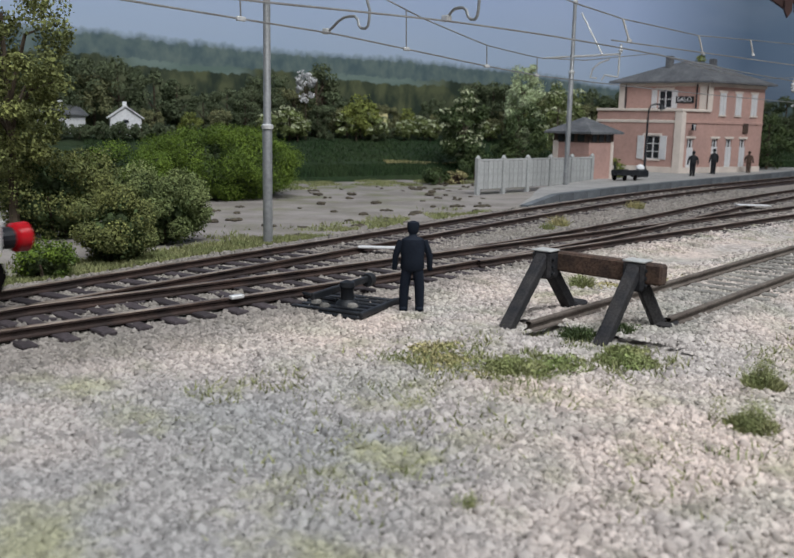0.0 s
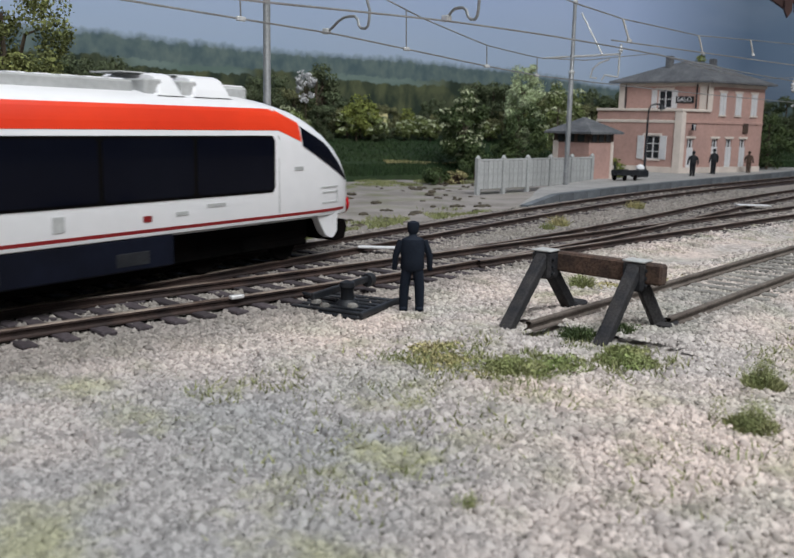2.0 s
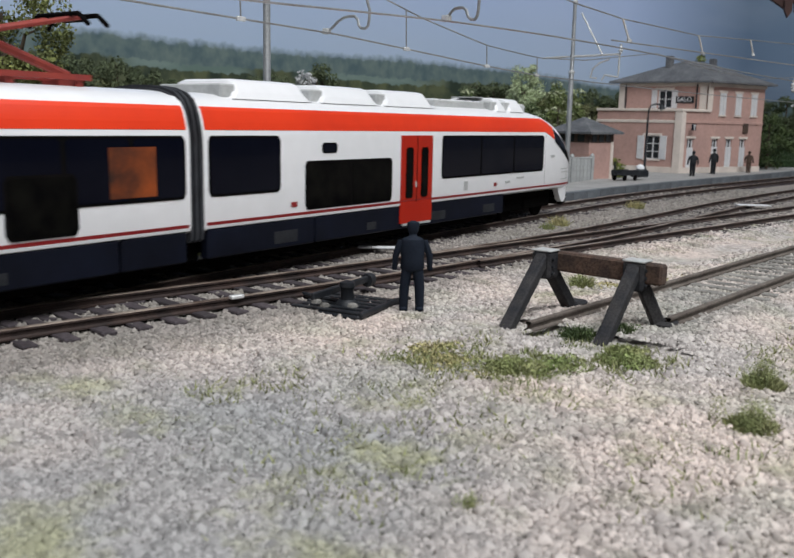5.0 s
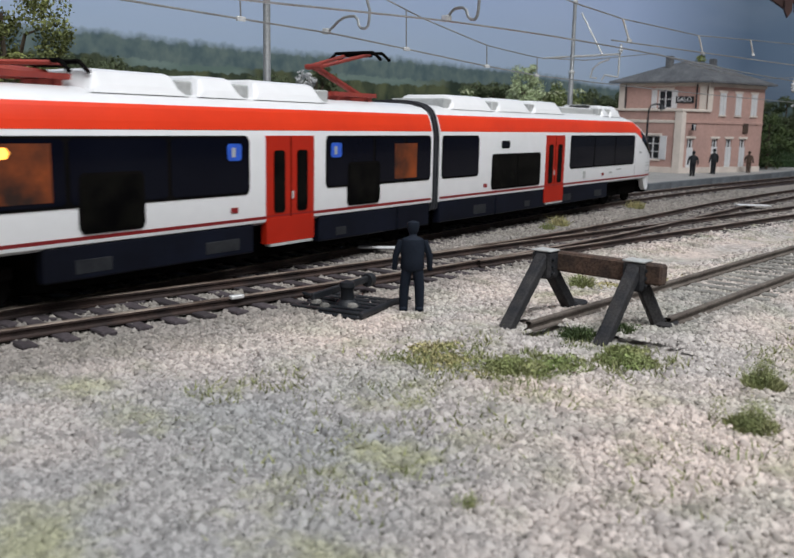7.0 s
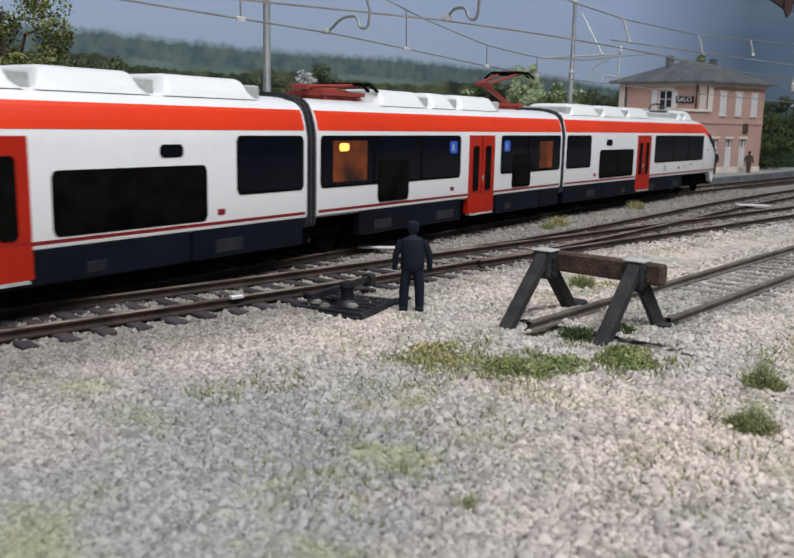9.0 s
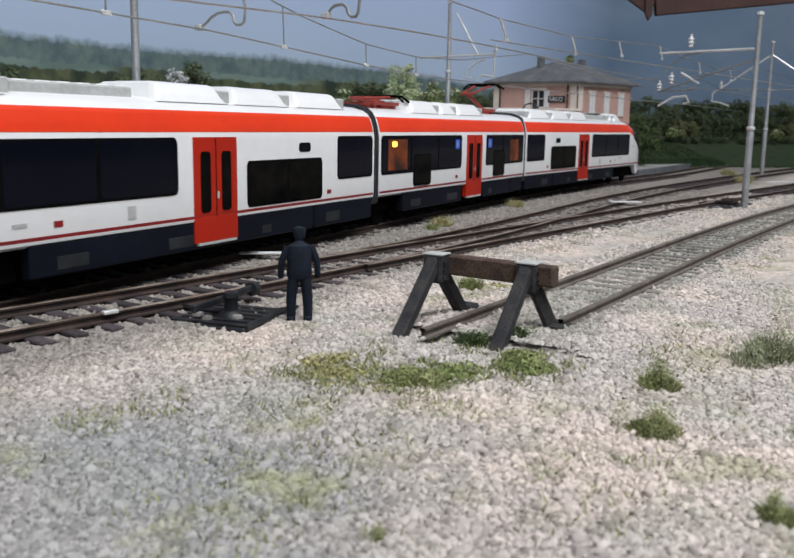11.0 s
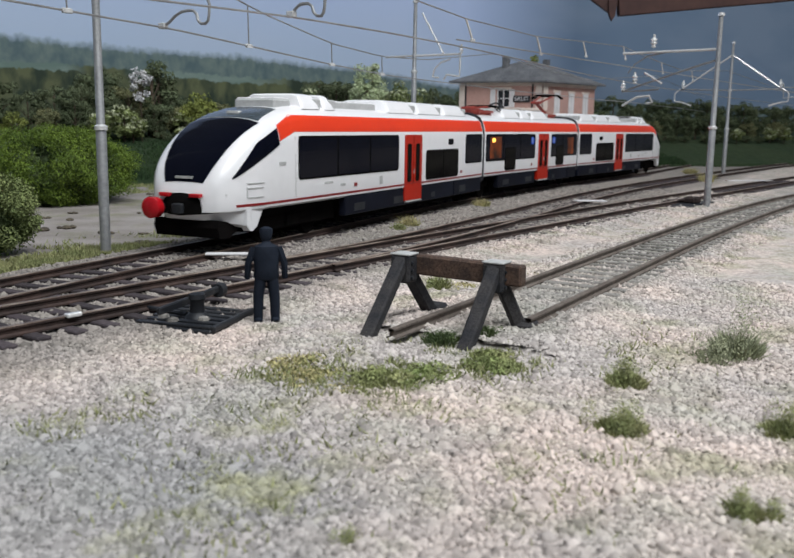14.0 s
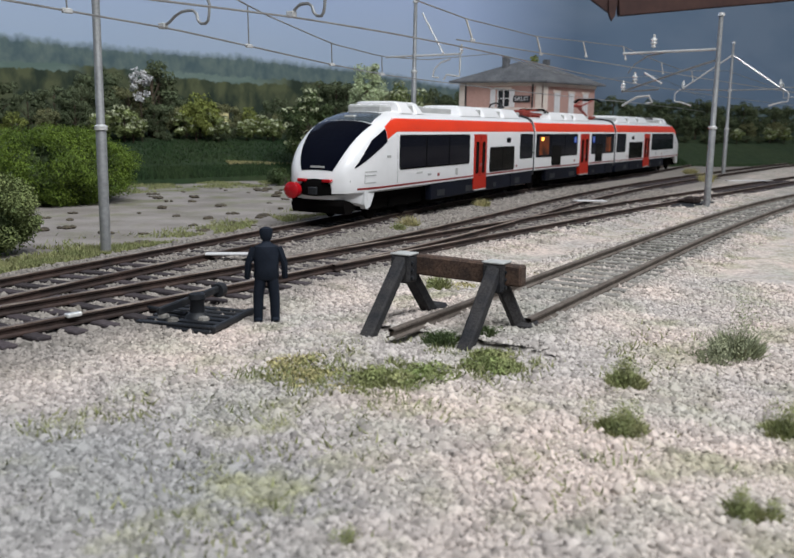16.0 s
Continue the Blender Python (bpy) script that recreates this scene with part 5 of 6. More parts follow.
    put("wall", Geo().box(-2.8, 0, 0.3, 6.0, z0, 4.55), "salmon", label="salmon annex wall mass")
    wall_front(-3.1, 0, z0, 4.6, an_door, "salmon front wall of the annex")
    win = (1.45, 2.45, 1.35, 2.95)
    wall_end(0.3, 6.06, -3.1, z0, 4.6, [win], "salmon end wall of the annex")
    put("parapet", Geo().box(-3.22, 0.0, -0.12, 6.1, 4.6, 4.78, 0.03), "cream", label="cream flat parapet coping")
    put("band", Geo().box(-3.16, -3.08, -0.06, 6.1, 3.82, 4.02, 0.02), "cream", label="cream string course")
    put("band", Geo().box(-3.16, 6.6, -0.06, 0.02, 3.82, 4.02, 0.02), "salmon", label="salmon string course")
    put("pilaster", Geo().box(-3.19, -2.75, -0.08, 0.45, z0, 4.6, 0.03), "cream", label="cream corner pilaster")
    put("plinth", Geo().box(-3.15, 6.62, -0.05, 0.02, z0 - 0.1, 0.85, 0.01), "cream", label="pale plinth")
    put("plinth", Geo().box(-3.15, -3.09, 0.0, 6.1, z0 - 0.1, 0.85, 0.01), "cream", label="pale plinth")
    for a, b, lo, hi in an_door:
        w = leaf_window("door", a, b, lo, hi)
        put("leaf", Geo().box(a, b, 0.02, 0.08, lo, hi - 0.6, 0.01), "shutter", w, "pale panelled door leaf")
    w = leaf_window("window", win[0], win[1], win[2], win[3], -3.1)
    for p, q in ((win[0] - 0.52, win[0] - 0.05), (win[1] + 0.05, win[1] + 0.52)):
        put("shutter", Geo().box(-3.17, -3.11, p, q, win[2], win[3], 0.01), "shutter", w, "pale open shutter")
    s = put("blue_sign", Geo().box(-2.55, -2.1, -0.4, -0.34, 3.35, 3.8, 0.01), "navy", label="dark blue hanging sign with a white mark")
    put("mark", Geo().box(-2.46, -2.19, -0.425, -0.402, 3.66, 3.73), "shutter", s)
    put("mark", Geo().box(-2.37, -2.28, -0.425, -0.402, 3.42, 3.66), "shutter", s)
    put("plaque", Geo().box(4.1, 4.7, -0.09, -0.01, 3.2, 3.9, 0.02), "brown", label="dark brown wall plaque")


build_station()


def build_hut():
    m = skew(26.35, 8.5, -15, 88) @ Matrix.Diagonal((0.76, 0.8, 1, 1))
    t = thing("hut", mpose(0, 0, 0), "small salmon hut with hipped grey roof beside the platform", "hut")

    def put(name, g, mat_name, label="", parent=t):
        return part(name, g.moved(m), M[mat_name], parent, label)

    put("wall", Geo().box(-2.6, 0, 0, 3.0, 0.0, 2.55), "salmon", "salmon stucco wall")
    put("frieze", Geo().box(-2.62, 0.02, -0.02, 3.02, 2.55, 3.05), "brown", "dark brown band under the eaves")
    put("pilaster", Geo().box(-0.24, 0.04, -0.05, 0.35, 0.0, 2.62, 0.02), "cream", "cream corner pilaster")
    put("pilaster", Geo().box(-2.66, -2.4, 2.6, 3.04, 0.0, 2.62, 0.02), "cream", "cream corner pilaster")
    for k in range(3):
        w = put("opening", Geo().box(-2.35 + 0.75 * k, -1.85 + 0.75 * k, -0.05, -0.01, 2.6, 3.0), "pane", "small dark opening")
    for k in range(3):
        put("opening", Geo().box(-2.65, -2.61, 0.4 + 0.85 * k, 0.95 + 0.85 * k, 2.6, 3.0), "pane", "small dark opening")
    put("roof", hip_roof(-2.6, 0, 0, 3.0, 3.05, 4.0, 0.5, 0.2), "roof", "grey hipped roof")


build_hut()


# ---- yard lamp and luggage cart on the platform ----
def build_lamp():
    t = thing("platform_lamp", mpose(30.3, 8.3, 0.45), "dark tall platform lamp with curved bracket", "lamp post")
    part("post", Geo().lathe([(0.14, 0), (0.14, 0.5), (0.08, 0.6), (0.06, 3.6)], 12), M["tarp"], t, smooth=True)
    part("bracket", Geo().tube([(0, 0, 3.55), (0.02, -0.02, 4.1), (0.12, -0.1, 4.38), (0.35, -0.3, 4.48), (0.65, -0.55, 4.42)], 0.05, 8), M["tarp"], t, "curved bracket", smooth=True)
    part("shade", Geo().lathe([(0.24, -0.2), (0.22, -0.12), (0.1, 0.0), (0.04, 0.06)], 14, Matrix.Translation((0.66, -0.56, 4.38))), M["tarp"], t, "dark bell shade", smooth=True)
    part("globe", Geo().lathe([(0.02, -0.3), (0.11, -0.26), (0.13, -0.18), (0.1, -0.1)], 12, Matrix.Translation((0.66, -0.56, 4.38))), M["bright"], t, "pale globe", smooth=True)


build_lamp()


def build_cart():
    t = thing("luggage_cart", mpose(25.5, 7.1, 0.45, 0, 0, -10) @ Matrix.Scale(0.72, 4), "black luggage trolley with pale sack on the platform", "cart")
    part("deck", Geo().box(-1.3, 0.9, -0.5, 0.5, 0.42, 0.52, 0.02), M["tarp"], t)
    part("side_board", Geo().box(-1.3, 0.9, -0.52, -0.46, 0.5, 0.86, 0.02), M["tarp"], t, "black side board")
    part("side_board", Geo().box(-1.3, 0.9, 0.46, 0.52, 0.5, 0.86, 0.02), M["tarp"], t, "black side board")
    for x in (-0.85, 0.5):
        for y in (-0.5, 0.5):
            part("wheel", Geo().lathe([(0.04, -0.05), (0.2, -0.05), (0.22, 0), (0.2, 0.05), (0.04, 0.05)], 14, Matrix.Translation((x, y, 0.22)) @ Matrix.Rotation(radians(90), 4, "X")), M["black"], t, smooth=True)
    part("handle", Geo().tube([(-1.3, 0, 0.5), (-1.55, 0, 0.9), (-1.5, 0, 1.5)], 0.045, 8), M["tarp"], t, "upright pull handle", smooth=True)
    part("tractor", Geo().box(1.1, 2.4, -0.45, 0.45, 0.25, 0.8, 0.08), M["tarp"], t, "black tractor body")
    s = thing("sack", mpose(26.74, 6.88, 1.02) @ Matrix.Scale(0.62, 4), "pale bulging sack on the trolley", "sack")
    part("bag", Geo().lathe([(0.3, 0), (0.42, 0.12), (0.4, 0.32), (0.24, 0.5), (0.08, 0.56)], 12), M["housewhite"], s, smooth=True)


build_cart()

# the brown fascia board that closes the layout above
solid("fascia_board", Geo().bar((55.6, 8.3, 13.95), (82, -32, 19.1), 0.8, 2.0, 0.05), M["fascia"], mpose(0, 0), "dark brown fascia board above the backdrop", "fascia", kind="structure")

solid("fascia_board", Geo().bar((55.7, 8.3, 13.9), (54.2, 11.4, 16.3), 0.5, 2.0, 0.05), M["fascia"], mpose(0, 0), "dark brown fascia board turning the corner", "fascia", kind="structure")
solid("bracket", Geo().prism([(-0.35, 14.4), (0.35, 14.4), (0.30, 13.0), (0.02, 12.55), (-0.25, 13.1)], -0.3, 0.3), M["fascia"], mpose(55.3, 8.7, 0, 0, 0, -62), "dark wooden bracket under the fascia's corner", "bracket", kind="structure")


# ---- plants ----
def leaf_mesh(name, pts, size, material, rng, flat=0.0, out=None):
    """A small folded leaf at each point, turned at random, or leaning outwards along out."""
    n = len(pts)
    pts = np.asarray(pts, float)
    d = rng.normal(size=(n, 3))
    if out is not None:
        d = d * 0.55 + out
    d[:, 2] += flat
    d /= np.linalg.norm(d, axis=1)[:, None] + 1e-9
    a = np.cross(d, rng.normal(size=(n, 3)))
    a /= np.linalg.norm(a, axis=1)[:, None] + 1e-9
    b = np.cross(d, a)
    s = size * rng.uniform(0.6, 1.35, (n, 1))
    v = np.stack([pts - a * s * 0.6, pts + b * s * 0.42 + d * s * 0.15, pts + a * s * 0.6, pts - b * s * 0.42 + d * s * 0.15], 1).reshape(-1, 3) * SC
    me = bpy.data.meshes.new(name)
    k = np.arange(n) * 4
    me.from_pydata(v.tolist(), [], np.stack([k, k + 1, k + 2, k + 3], 1).tolist())
    me.materials.append(material)
    return me


def clumped(rng, n, clumps, r_clump, radii, shell_bias=0.6):
    """Points in lumps spread over an ellipsoid standing on z = 0; also the outward directions."""
    c = rng.normal(size=(clumps, 3))
    c /= np.linalg.norm(c, axis=1)[:, None]
    c *= rng.uniform(shell_bias, 1.0, (clumps, 1))
    c = c * np.array(radii) + np.array([0, 0, radii[2]])
    i = rng.integers(0, clumps, n)
    o = rng.normal(size=(n, 3))
    o /= np.linalg.norm(o, axis=1)[:, None]
    rc = r_clump * rng.uniform(0.65, 1.25, clumps)[i][:, None]
    p = c[i] + o * rc * rng.uniform(0.55, 1.0, (n, 1)) * np.array([1, 1, 0.8])
    return p, o, c


def lump(g, centre, r, rng, n=7):
    """A rough dark ball that fills the inside of a clump."""
    m = Matrix.Translation(centre)
    g.lathe([(r * k * rng.uniform(0.9, 1.1), r * h) for k, h in ((0.25, -0.95), (0.75, -0.62), (1.0, 0.0), (0.75, 0.62), (0.25, 0.95))], n, m)


def tree_kinds(name, seed, h, radii, base, leaf, mats, n, clumps, r_clump, trunk_r, label, blossom=0):
    """One tree: tapered trunk with limbs, and a crown of small leaves in lumps."""
    rng = np.random.default_rng(seed)
    t = thing(name, mpose(0, 0, -50), label, "tree")
    p, o, c = clumped(rng, n, clumps, r_clump, radii)
    p[:, 2] += base
    c[:, 2] += base
    g = Geo().tube([(0, 0, -0.2), (0.05, 0.03, h * 0.35), (-0.03, 0.05, h * 0.8)], trunk_r, 8, trunk_r * 0.35)
    for q in c[:: max(1, clumps // 8)]:
        z = max(0.25 * h, min(q[2] - 0.4, 0.6 * h))
        g.tube([(0.02, 0.03, z * 0.8), tuple(q * np.array([0.5, 0.5, 1]) - np.array([0, 0, 0.2])), tuple(q)], trunk_r * 0.45, 6, trunk_r * 0.12)
    part("trunk", g, M["bark"], t, "brown bark trunk with limbs", smooth=True)
    part("crown", leaf_mesh("crown", p, leaf, M[mats[0]], rng, 0.2, o), None, t)
    if blossom:
        i = rng.permutation(len(c))[: blossom]
        q, oo = [], []
        for k in i:
            u = rng.normal(size=(26, 3))
            u /= np.linalg.norm(u, axis=1)[:, None]
            u[:, 2] = np.abs(u[:, 2])
            q.append(c[k] + u * r_clump * np.array([0.9, 0.9, 0.5]) + np.array([0, 0, r_clump * 0.55]))
            oo.append(u)
        part("blossom", leaf_mesh("blossom", np.concatenate(q), leaf * 1.1, M[mats[1]], rng, 0.8, np.concatenate(oo)), None, t, "cream flower heads")
    return t


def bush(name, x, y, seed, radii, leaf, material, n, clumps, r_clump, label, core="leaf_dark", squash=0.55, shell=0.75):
    rng = np.random.default_rng(seed)
    t = thing(name, mpose(x, y, 0), label, "bush")
    p, o, c = clumped(rng, n, clumps, r_clump, (radii[0], radii[1], radii[2] * squash), shell)
    keep = p[:, 2] > -0.05
    part("foliage", leaf_mesh("foliage", p[keep], leaf, M[material], rng, 0.3, o[keep]), None, t)
    # leaves that fill the inside, down to the ground; shade put into the core colour
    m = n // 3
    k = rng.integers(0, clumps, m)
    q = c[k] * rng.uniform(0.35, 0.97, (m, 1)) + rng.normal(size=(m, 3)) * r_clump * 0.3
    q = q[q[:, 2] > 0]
    part("inner_foliage", leaf_mesh("inner_foliage", q, leaf * 1.7, M[core], rng), None, t, "inner foliage with shade put into its dark colour")
    # added dark balls that stop light leaking through, so the bush's underside darkens
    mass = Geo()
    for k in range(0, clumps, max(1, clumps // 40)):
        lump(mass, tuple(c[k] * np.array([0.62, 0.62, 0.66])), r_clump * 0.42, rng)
    part("inner_mass", mass, M[core], t, "added dark balls that block light inside the bush")
    s = Geo()
    for k in range(5):
        a = k * 1.26 + seed
        s.tube([(0.15 * math.cos(a), 0.15 * math.sin(a), -0.15), (radii[0] * 0.5 * math.cos(a), radii[1] * 0.5 * math.sin(a), radii[2] * 0.5)], 0.07, 6, 0.02)
    part("stems", s, M["bark"], t, "thin brown stems")
    return t


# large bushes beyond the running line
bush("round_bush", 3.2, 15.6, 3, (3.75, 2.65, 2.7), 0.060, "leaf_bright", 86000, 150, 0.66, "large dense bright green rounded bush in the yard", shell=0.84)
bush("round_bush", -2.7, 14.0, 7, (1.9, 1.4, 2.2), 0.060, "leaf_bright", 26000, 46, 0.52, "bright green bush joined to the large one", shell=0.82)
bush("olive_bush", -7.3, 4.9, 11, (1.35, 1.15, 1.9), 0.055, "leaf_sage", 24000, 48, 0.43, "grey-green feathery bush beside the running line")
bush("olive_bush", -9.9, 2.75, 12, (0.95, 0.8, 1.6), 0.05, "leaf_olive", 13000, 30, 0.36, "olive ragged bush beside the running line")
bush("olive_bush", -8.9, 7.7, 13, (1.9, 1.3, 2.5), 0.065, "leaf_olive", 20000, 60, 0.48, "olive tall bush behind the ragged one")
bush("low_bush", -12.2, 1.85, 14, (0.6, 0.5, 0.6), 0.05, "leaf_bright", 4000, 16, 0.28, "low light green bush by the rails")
bush("low_bush", 18.6, 15.6, 15, (0.75, 0.6, 0.85), 0.12, "leaf_dark", 900, 12, 0.3, "small dark green shrub at the yard's edge")
bush("low_bush", 19.9, 15.1, 16, (0.7, 0.5, 0.6), 0.12, "dry", 700, 10, 0.28, "small brown withered shrub at the yard's edge", "brown")
bush("low_bush", 27.7, 9.0, 17, (0.5, 0.45, 1.5), 0.12, "leaf_yellow", 700, 10, 0.3, "yellow-green shrub by the hut")
bush("low_bush", 24.0, 16.9, 18, (1.1, 0.8, 1.5), 0.13, "leaf_dark", 1400, 16, 0.4, "dark shrub at the foot of the flowering tree")

# trees that stand singly
def stand(t, x, y, z=0.0, rz=0, s=1.0):
    t.matrix_basis = mpose(x, y, z, 0, 0, rz) @ Matrix.Scale(s, 4)
    return t


stand(tree_kinds("tall_tree", 21, 7.6, (1.75, 1.6, 3.1), 1.7, 0.085, ("leaf_olive",), 22000, 95, 0.48, 0.16, "tall olive-green feathery tree beside the running line"), -10.35, 7.1)
stand(tree_kinds("flowering_tree", 22, 5.8, (1.75, 1.6, 2.4), 0.7, 0.15, ("leaf_dark", "blossom"), 5200, 55, 0.5, 0.12, "dark green elder tree with cream flower heads", 34), 24.6, 18.2)
stand(tree_kinds("flowering_tree", 23, 6.4, (2.2, 1.7, 2.5), 1.2, 0.15, ("leaf_sage", "blossom"), 5000, 55, 0.5, 0.12, "green elder tree with many cream flower heads near the hut", 40), 31.9, 15.6)
stand(tree_kinds("dark_tree", 24, 5.4, (1.9, 1.6, 2.3), 0.3, 0.15, ("leaf_dark",), 4600, 50, 0.5, 0.12, "dense dark brownish-green tree behind the fence"), 28.3, 16.4)
stand(tree_kinds("pale_tree", 25, 7.9, (1.35, 1.2, 3.2), 1.6, 0.13, ("leaf_pale",), 9000, 70, 0.42, 0.12, "pale spring-green slender tree behind the fence"), 33.2, 19.2)
stand(tree_kinds("station_tree", 26, 8.8, (1.5, 1.3, 2.4), 4.0, 0.15, ("leaf_yellow",), 2400, 34, 0.45, 0.12, "green tree rising behind the station roof"), 50.0, 13.6, 0.5)
stand(tree_kinds("dark_tree", 27, 5.0, (2.2, 1.7, 2.3), 0.3, 0.16, ("leaf_dark",), 4200, 46, 0.5, 0.12, "dark tree past the station's far end"), 49.9, 7.4)
stand(tree_kinds("slim_tree", 28, 5.0, (0.6, 0.55, 1.05), 2.7, 0.13, ("leaf_pale",), 800, 26, 0.24, 0.055, "slender pale birch on the meadow's edge"), 18.2, 26.2, 1.9).children[0].data.materials[0] = M["shutter"]


# the woods on the bank: five kinds of tree, repeated
kinds = [
    tree_kinds("wood_tree", 41, 4.6, (1.5, 1.3, 1.9), 0.5, 0.13, ("wood_dark",), 4200, 34, 0.48, 0.10, "dark green broadleaf tree in the woods behind the meadow"),
    tree_kinds("wood_tree", 42, 4.2, (1.7, 1.4, 1.7), 0.4, 0.13, ("wood_olive",), 4200, 34, 0.5, 0.10, "olive broadleaf tree in the woods behind the meadow"),
    tree_kinds("wood_tree", 43, 4.8, (0.9, 0.85, 2.3), 0.2, 0.16, ("wood_dark",), 2200, 36, 0.36, 0.10, "tall narrow dark conifer in the woods"),
    tree_kinds("wood_tree", 44, 3.2, (1.3, 1.1, 1.2), 0.4, 0.16, ("leaf_yellow",), 1700, 26, 0.4, 0.08, "yellow-green young tree in the woods"),
    tree_kinds("wood_tree", 45, 2.0, (1.1, 0.9, 0.75), 0.3, 0.14, ("leaf_sage", "blossom"), 1200, 20, 0.34, 0.07, "white-flowering bush at the foot of the woods", 11),
    tree_kinds("wood_tree", 46, 1.6, (1.6, 0.9, 0.75), 0.0, 0.16, ("wood_dark",), 1500, 24, 0.4, 0.07, "low dark hedge bush along the meadow"),
]
for k in kinds:
    tagged(k, group="trees of the woods")
rnd = random.Random(77)
used = set()


def plant(i, x, off, z, s):
    m = mpose(x, edge_y(x) + off, z, 0, 0, rnd.uniform(0, 360)) @ Matrix.Scale(s, 4)
    if i not in used:
        used.add(i)
        kinds[i].matrix_basis = m
    else:
        copy_thing(kinds[i], m)


x = -6.0
while x < 92:
    if 1.2 < x < 8.6:
        plant(rnd.choice((0, 1, 0)), x, rnd.uniform(10.6, 11.2), 2.6, rnd.uniform(0.95, 1.15))
        x += 1.3
        continue
    plant(rnd.choice((0, 1, 1, 0, 1, 3)) if x < 46 else 0, x, rnd.uniform(8.6, 10.2), 2.45, rnd.uniform(0.62, 0.78) if 10.8 < x < 17.0 or 21.5 < x < 33 else rnd.uniform(0.82, 1.04))
    x += rnd.uniform(1.2, 2.0)
x = -4.0
while x < 90:
    if 1.2 < x < 8.8:
        x += 0.6
        continue
    plant(rnd.choice((0, 1, 3, 1, 3, 5, 1)) if x < 46 else rnd.choice((0, 5, 1)), x, rnd.uniform(7.2, 8.4), 2.3, rnd.uniform(0.5, 0.72))
    x += rnd.uniform(1.5, 2.6)
x = -4.0
while x < 90:
    plant(rnd.choice((5, 5, 5, 4)), x, rnd.uniform(6.5, 7.0), 2.2, rnd.uniform(0.7, 1.0))
    x += rnd.uniform(1.3, 2.4)
for bx, k, off, q in ((16.9, 4, 6.3, 1.15), (17.6, 4, 6.4, 0.8), (22.2, 3, 6.6, 0.85), (23.4, 4, 6.5, 1.0), (23.0, 3, 7.2, 1.05), (24.3, 4, 6.9, 0.7), (28.0, 4, 6.6, 0.8)):
    plant(k, bx, off, 2.2, q)
for k in range(8):
    plant(5, 0.6 + 1.15 * k, rnd.uniform(6.2, 6.9), 2.25, rnd.uniform(0.95, 1.2))
plant(2, 20.2, 8.0, 2.3, 1.05)
plant(2, 20.9, 8.3, 2.3, 1.0)


# two far cottages among the trees
def cottage(x, y, z, rz, w, d, h, label, grey):
    t = thing("cottage", mpose(x, y, z, 0, 0, rz), label, "house", "far cottages")
    g = Geo()
    g.prism([(-w / 2, -0.6), (w / 2, -0.6), (w / 2, h), (0, h + w * 0.34), (-w / 2, h)], -d / 2, d / 2)
    part("wall", g, M["housewhite"], t, "white plaster wall with gable")
    for s in (-1, 1):
        r = Geo()
        r.add([(0, -d / 2 - 0.12, h + w * 0.34 + 0.05), (0, d / 2 + 0.12, h + w * 0.34 + 0.05), (s * (w / 2 + 0.15), d / 2 + 0.12, h - 0.06), (s * (w / 2 + 0.15), -d / 2 - 0.12, h - 0.06),
               (0, -d / 2 - 0.12, h + w * 0.34 + 0.13), (0, d / 2 + 0.12, h + w * 0.34 + 0.13), (s * (w / 2 + 0.15), d / 2 + 0.12, h + 0.02), (s * (w / 2 + 0.15), -d / 2 - 0.12, h + 0.02)],
              [(0, 1, 2, 3), (4, 5, 6, 7), (0, 1, 5, 4), (1, 2, 6, 5), (2, 3, 7, 6), (3, 0, 4, 7)])
        part("roof", r, M["dry" if grey == "tan" else "roof" if grey else "housewhite"], t, "tan roof slope" if grey == "tan" else "grey slate roof slope" if grey else "pale roof slope")
    part("chimney", Geo().box(-0.12, 0.12, -0.1, 0.14, h + w * 0.2, h + w * 0.34 + 0.35, 0.02), M["housewhite"], t, "white chimney")
    part("window", Geo().box(-0.16, 0.16, -d / 2 - 0.03, -d / 2 + 0.02, h * 0.3, h * 0.75), M["pane"], t, "dark window")


cottage(4.3, 31.7, 3.1, -72, 1.3, 2.5, 0.45, "small white cottage with grey roof among the far trees", True)
cottage(7.75, 30.6, 3.0, -28, 1.75, 1.5, 0.42, "small white gabled cottage among the far trees", False)


cottage(25.9, 26.9, 3.1, 40, 1.5, 1.2, 0.35, "low tan-roofed shed among the far trees", "tan")


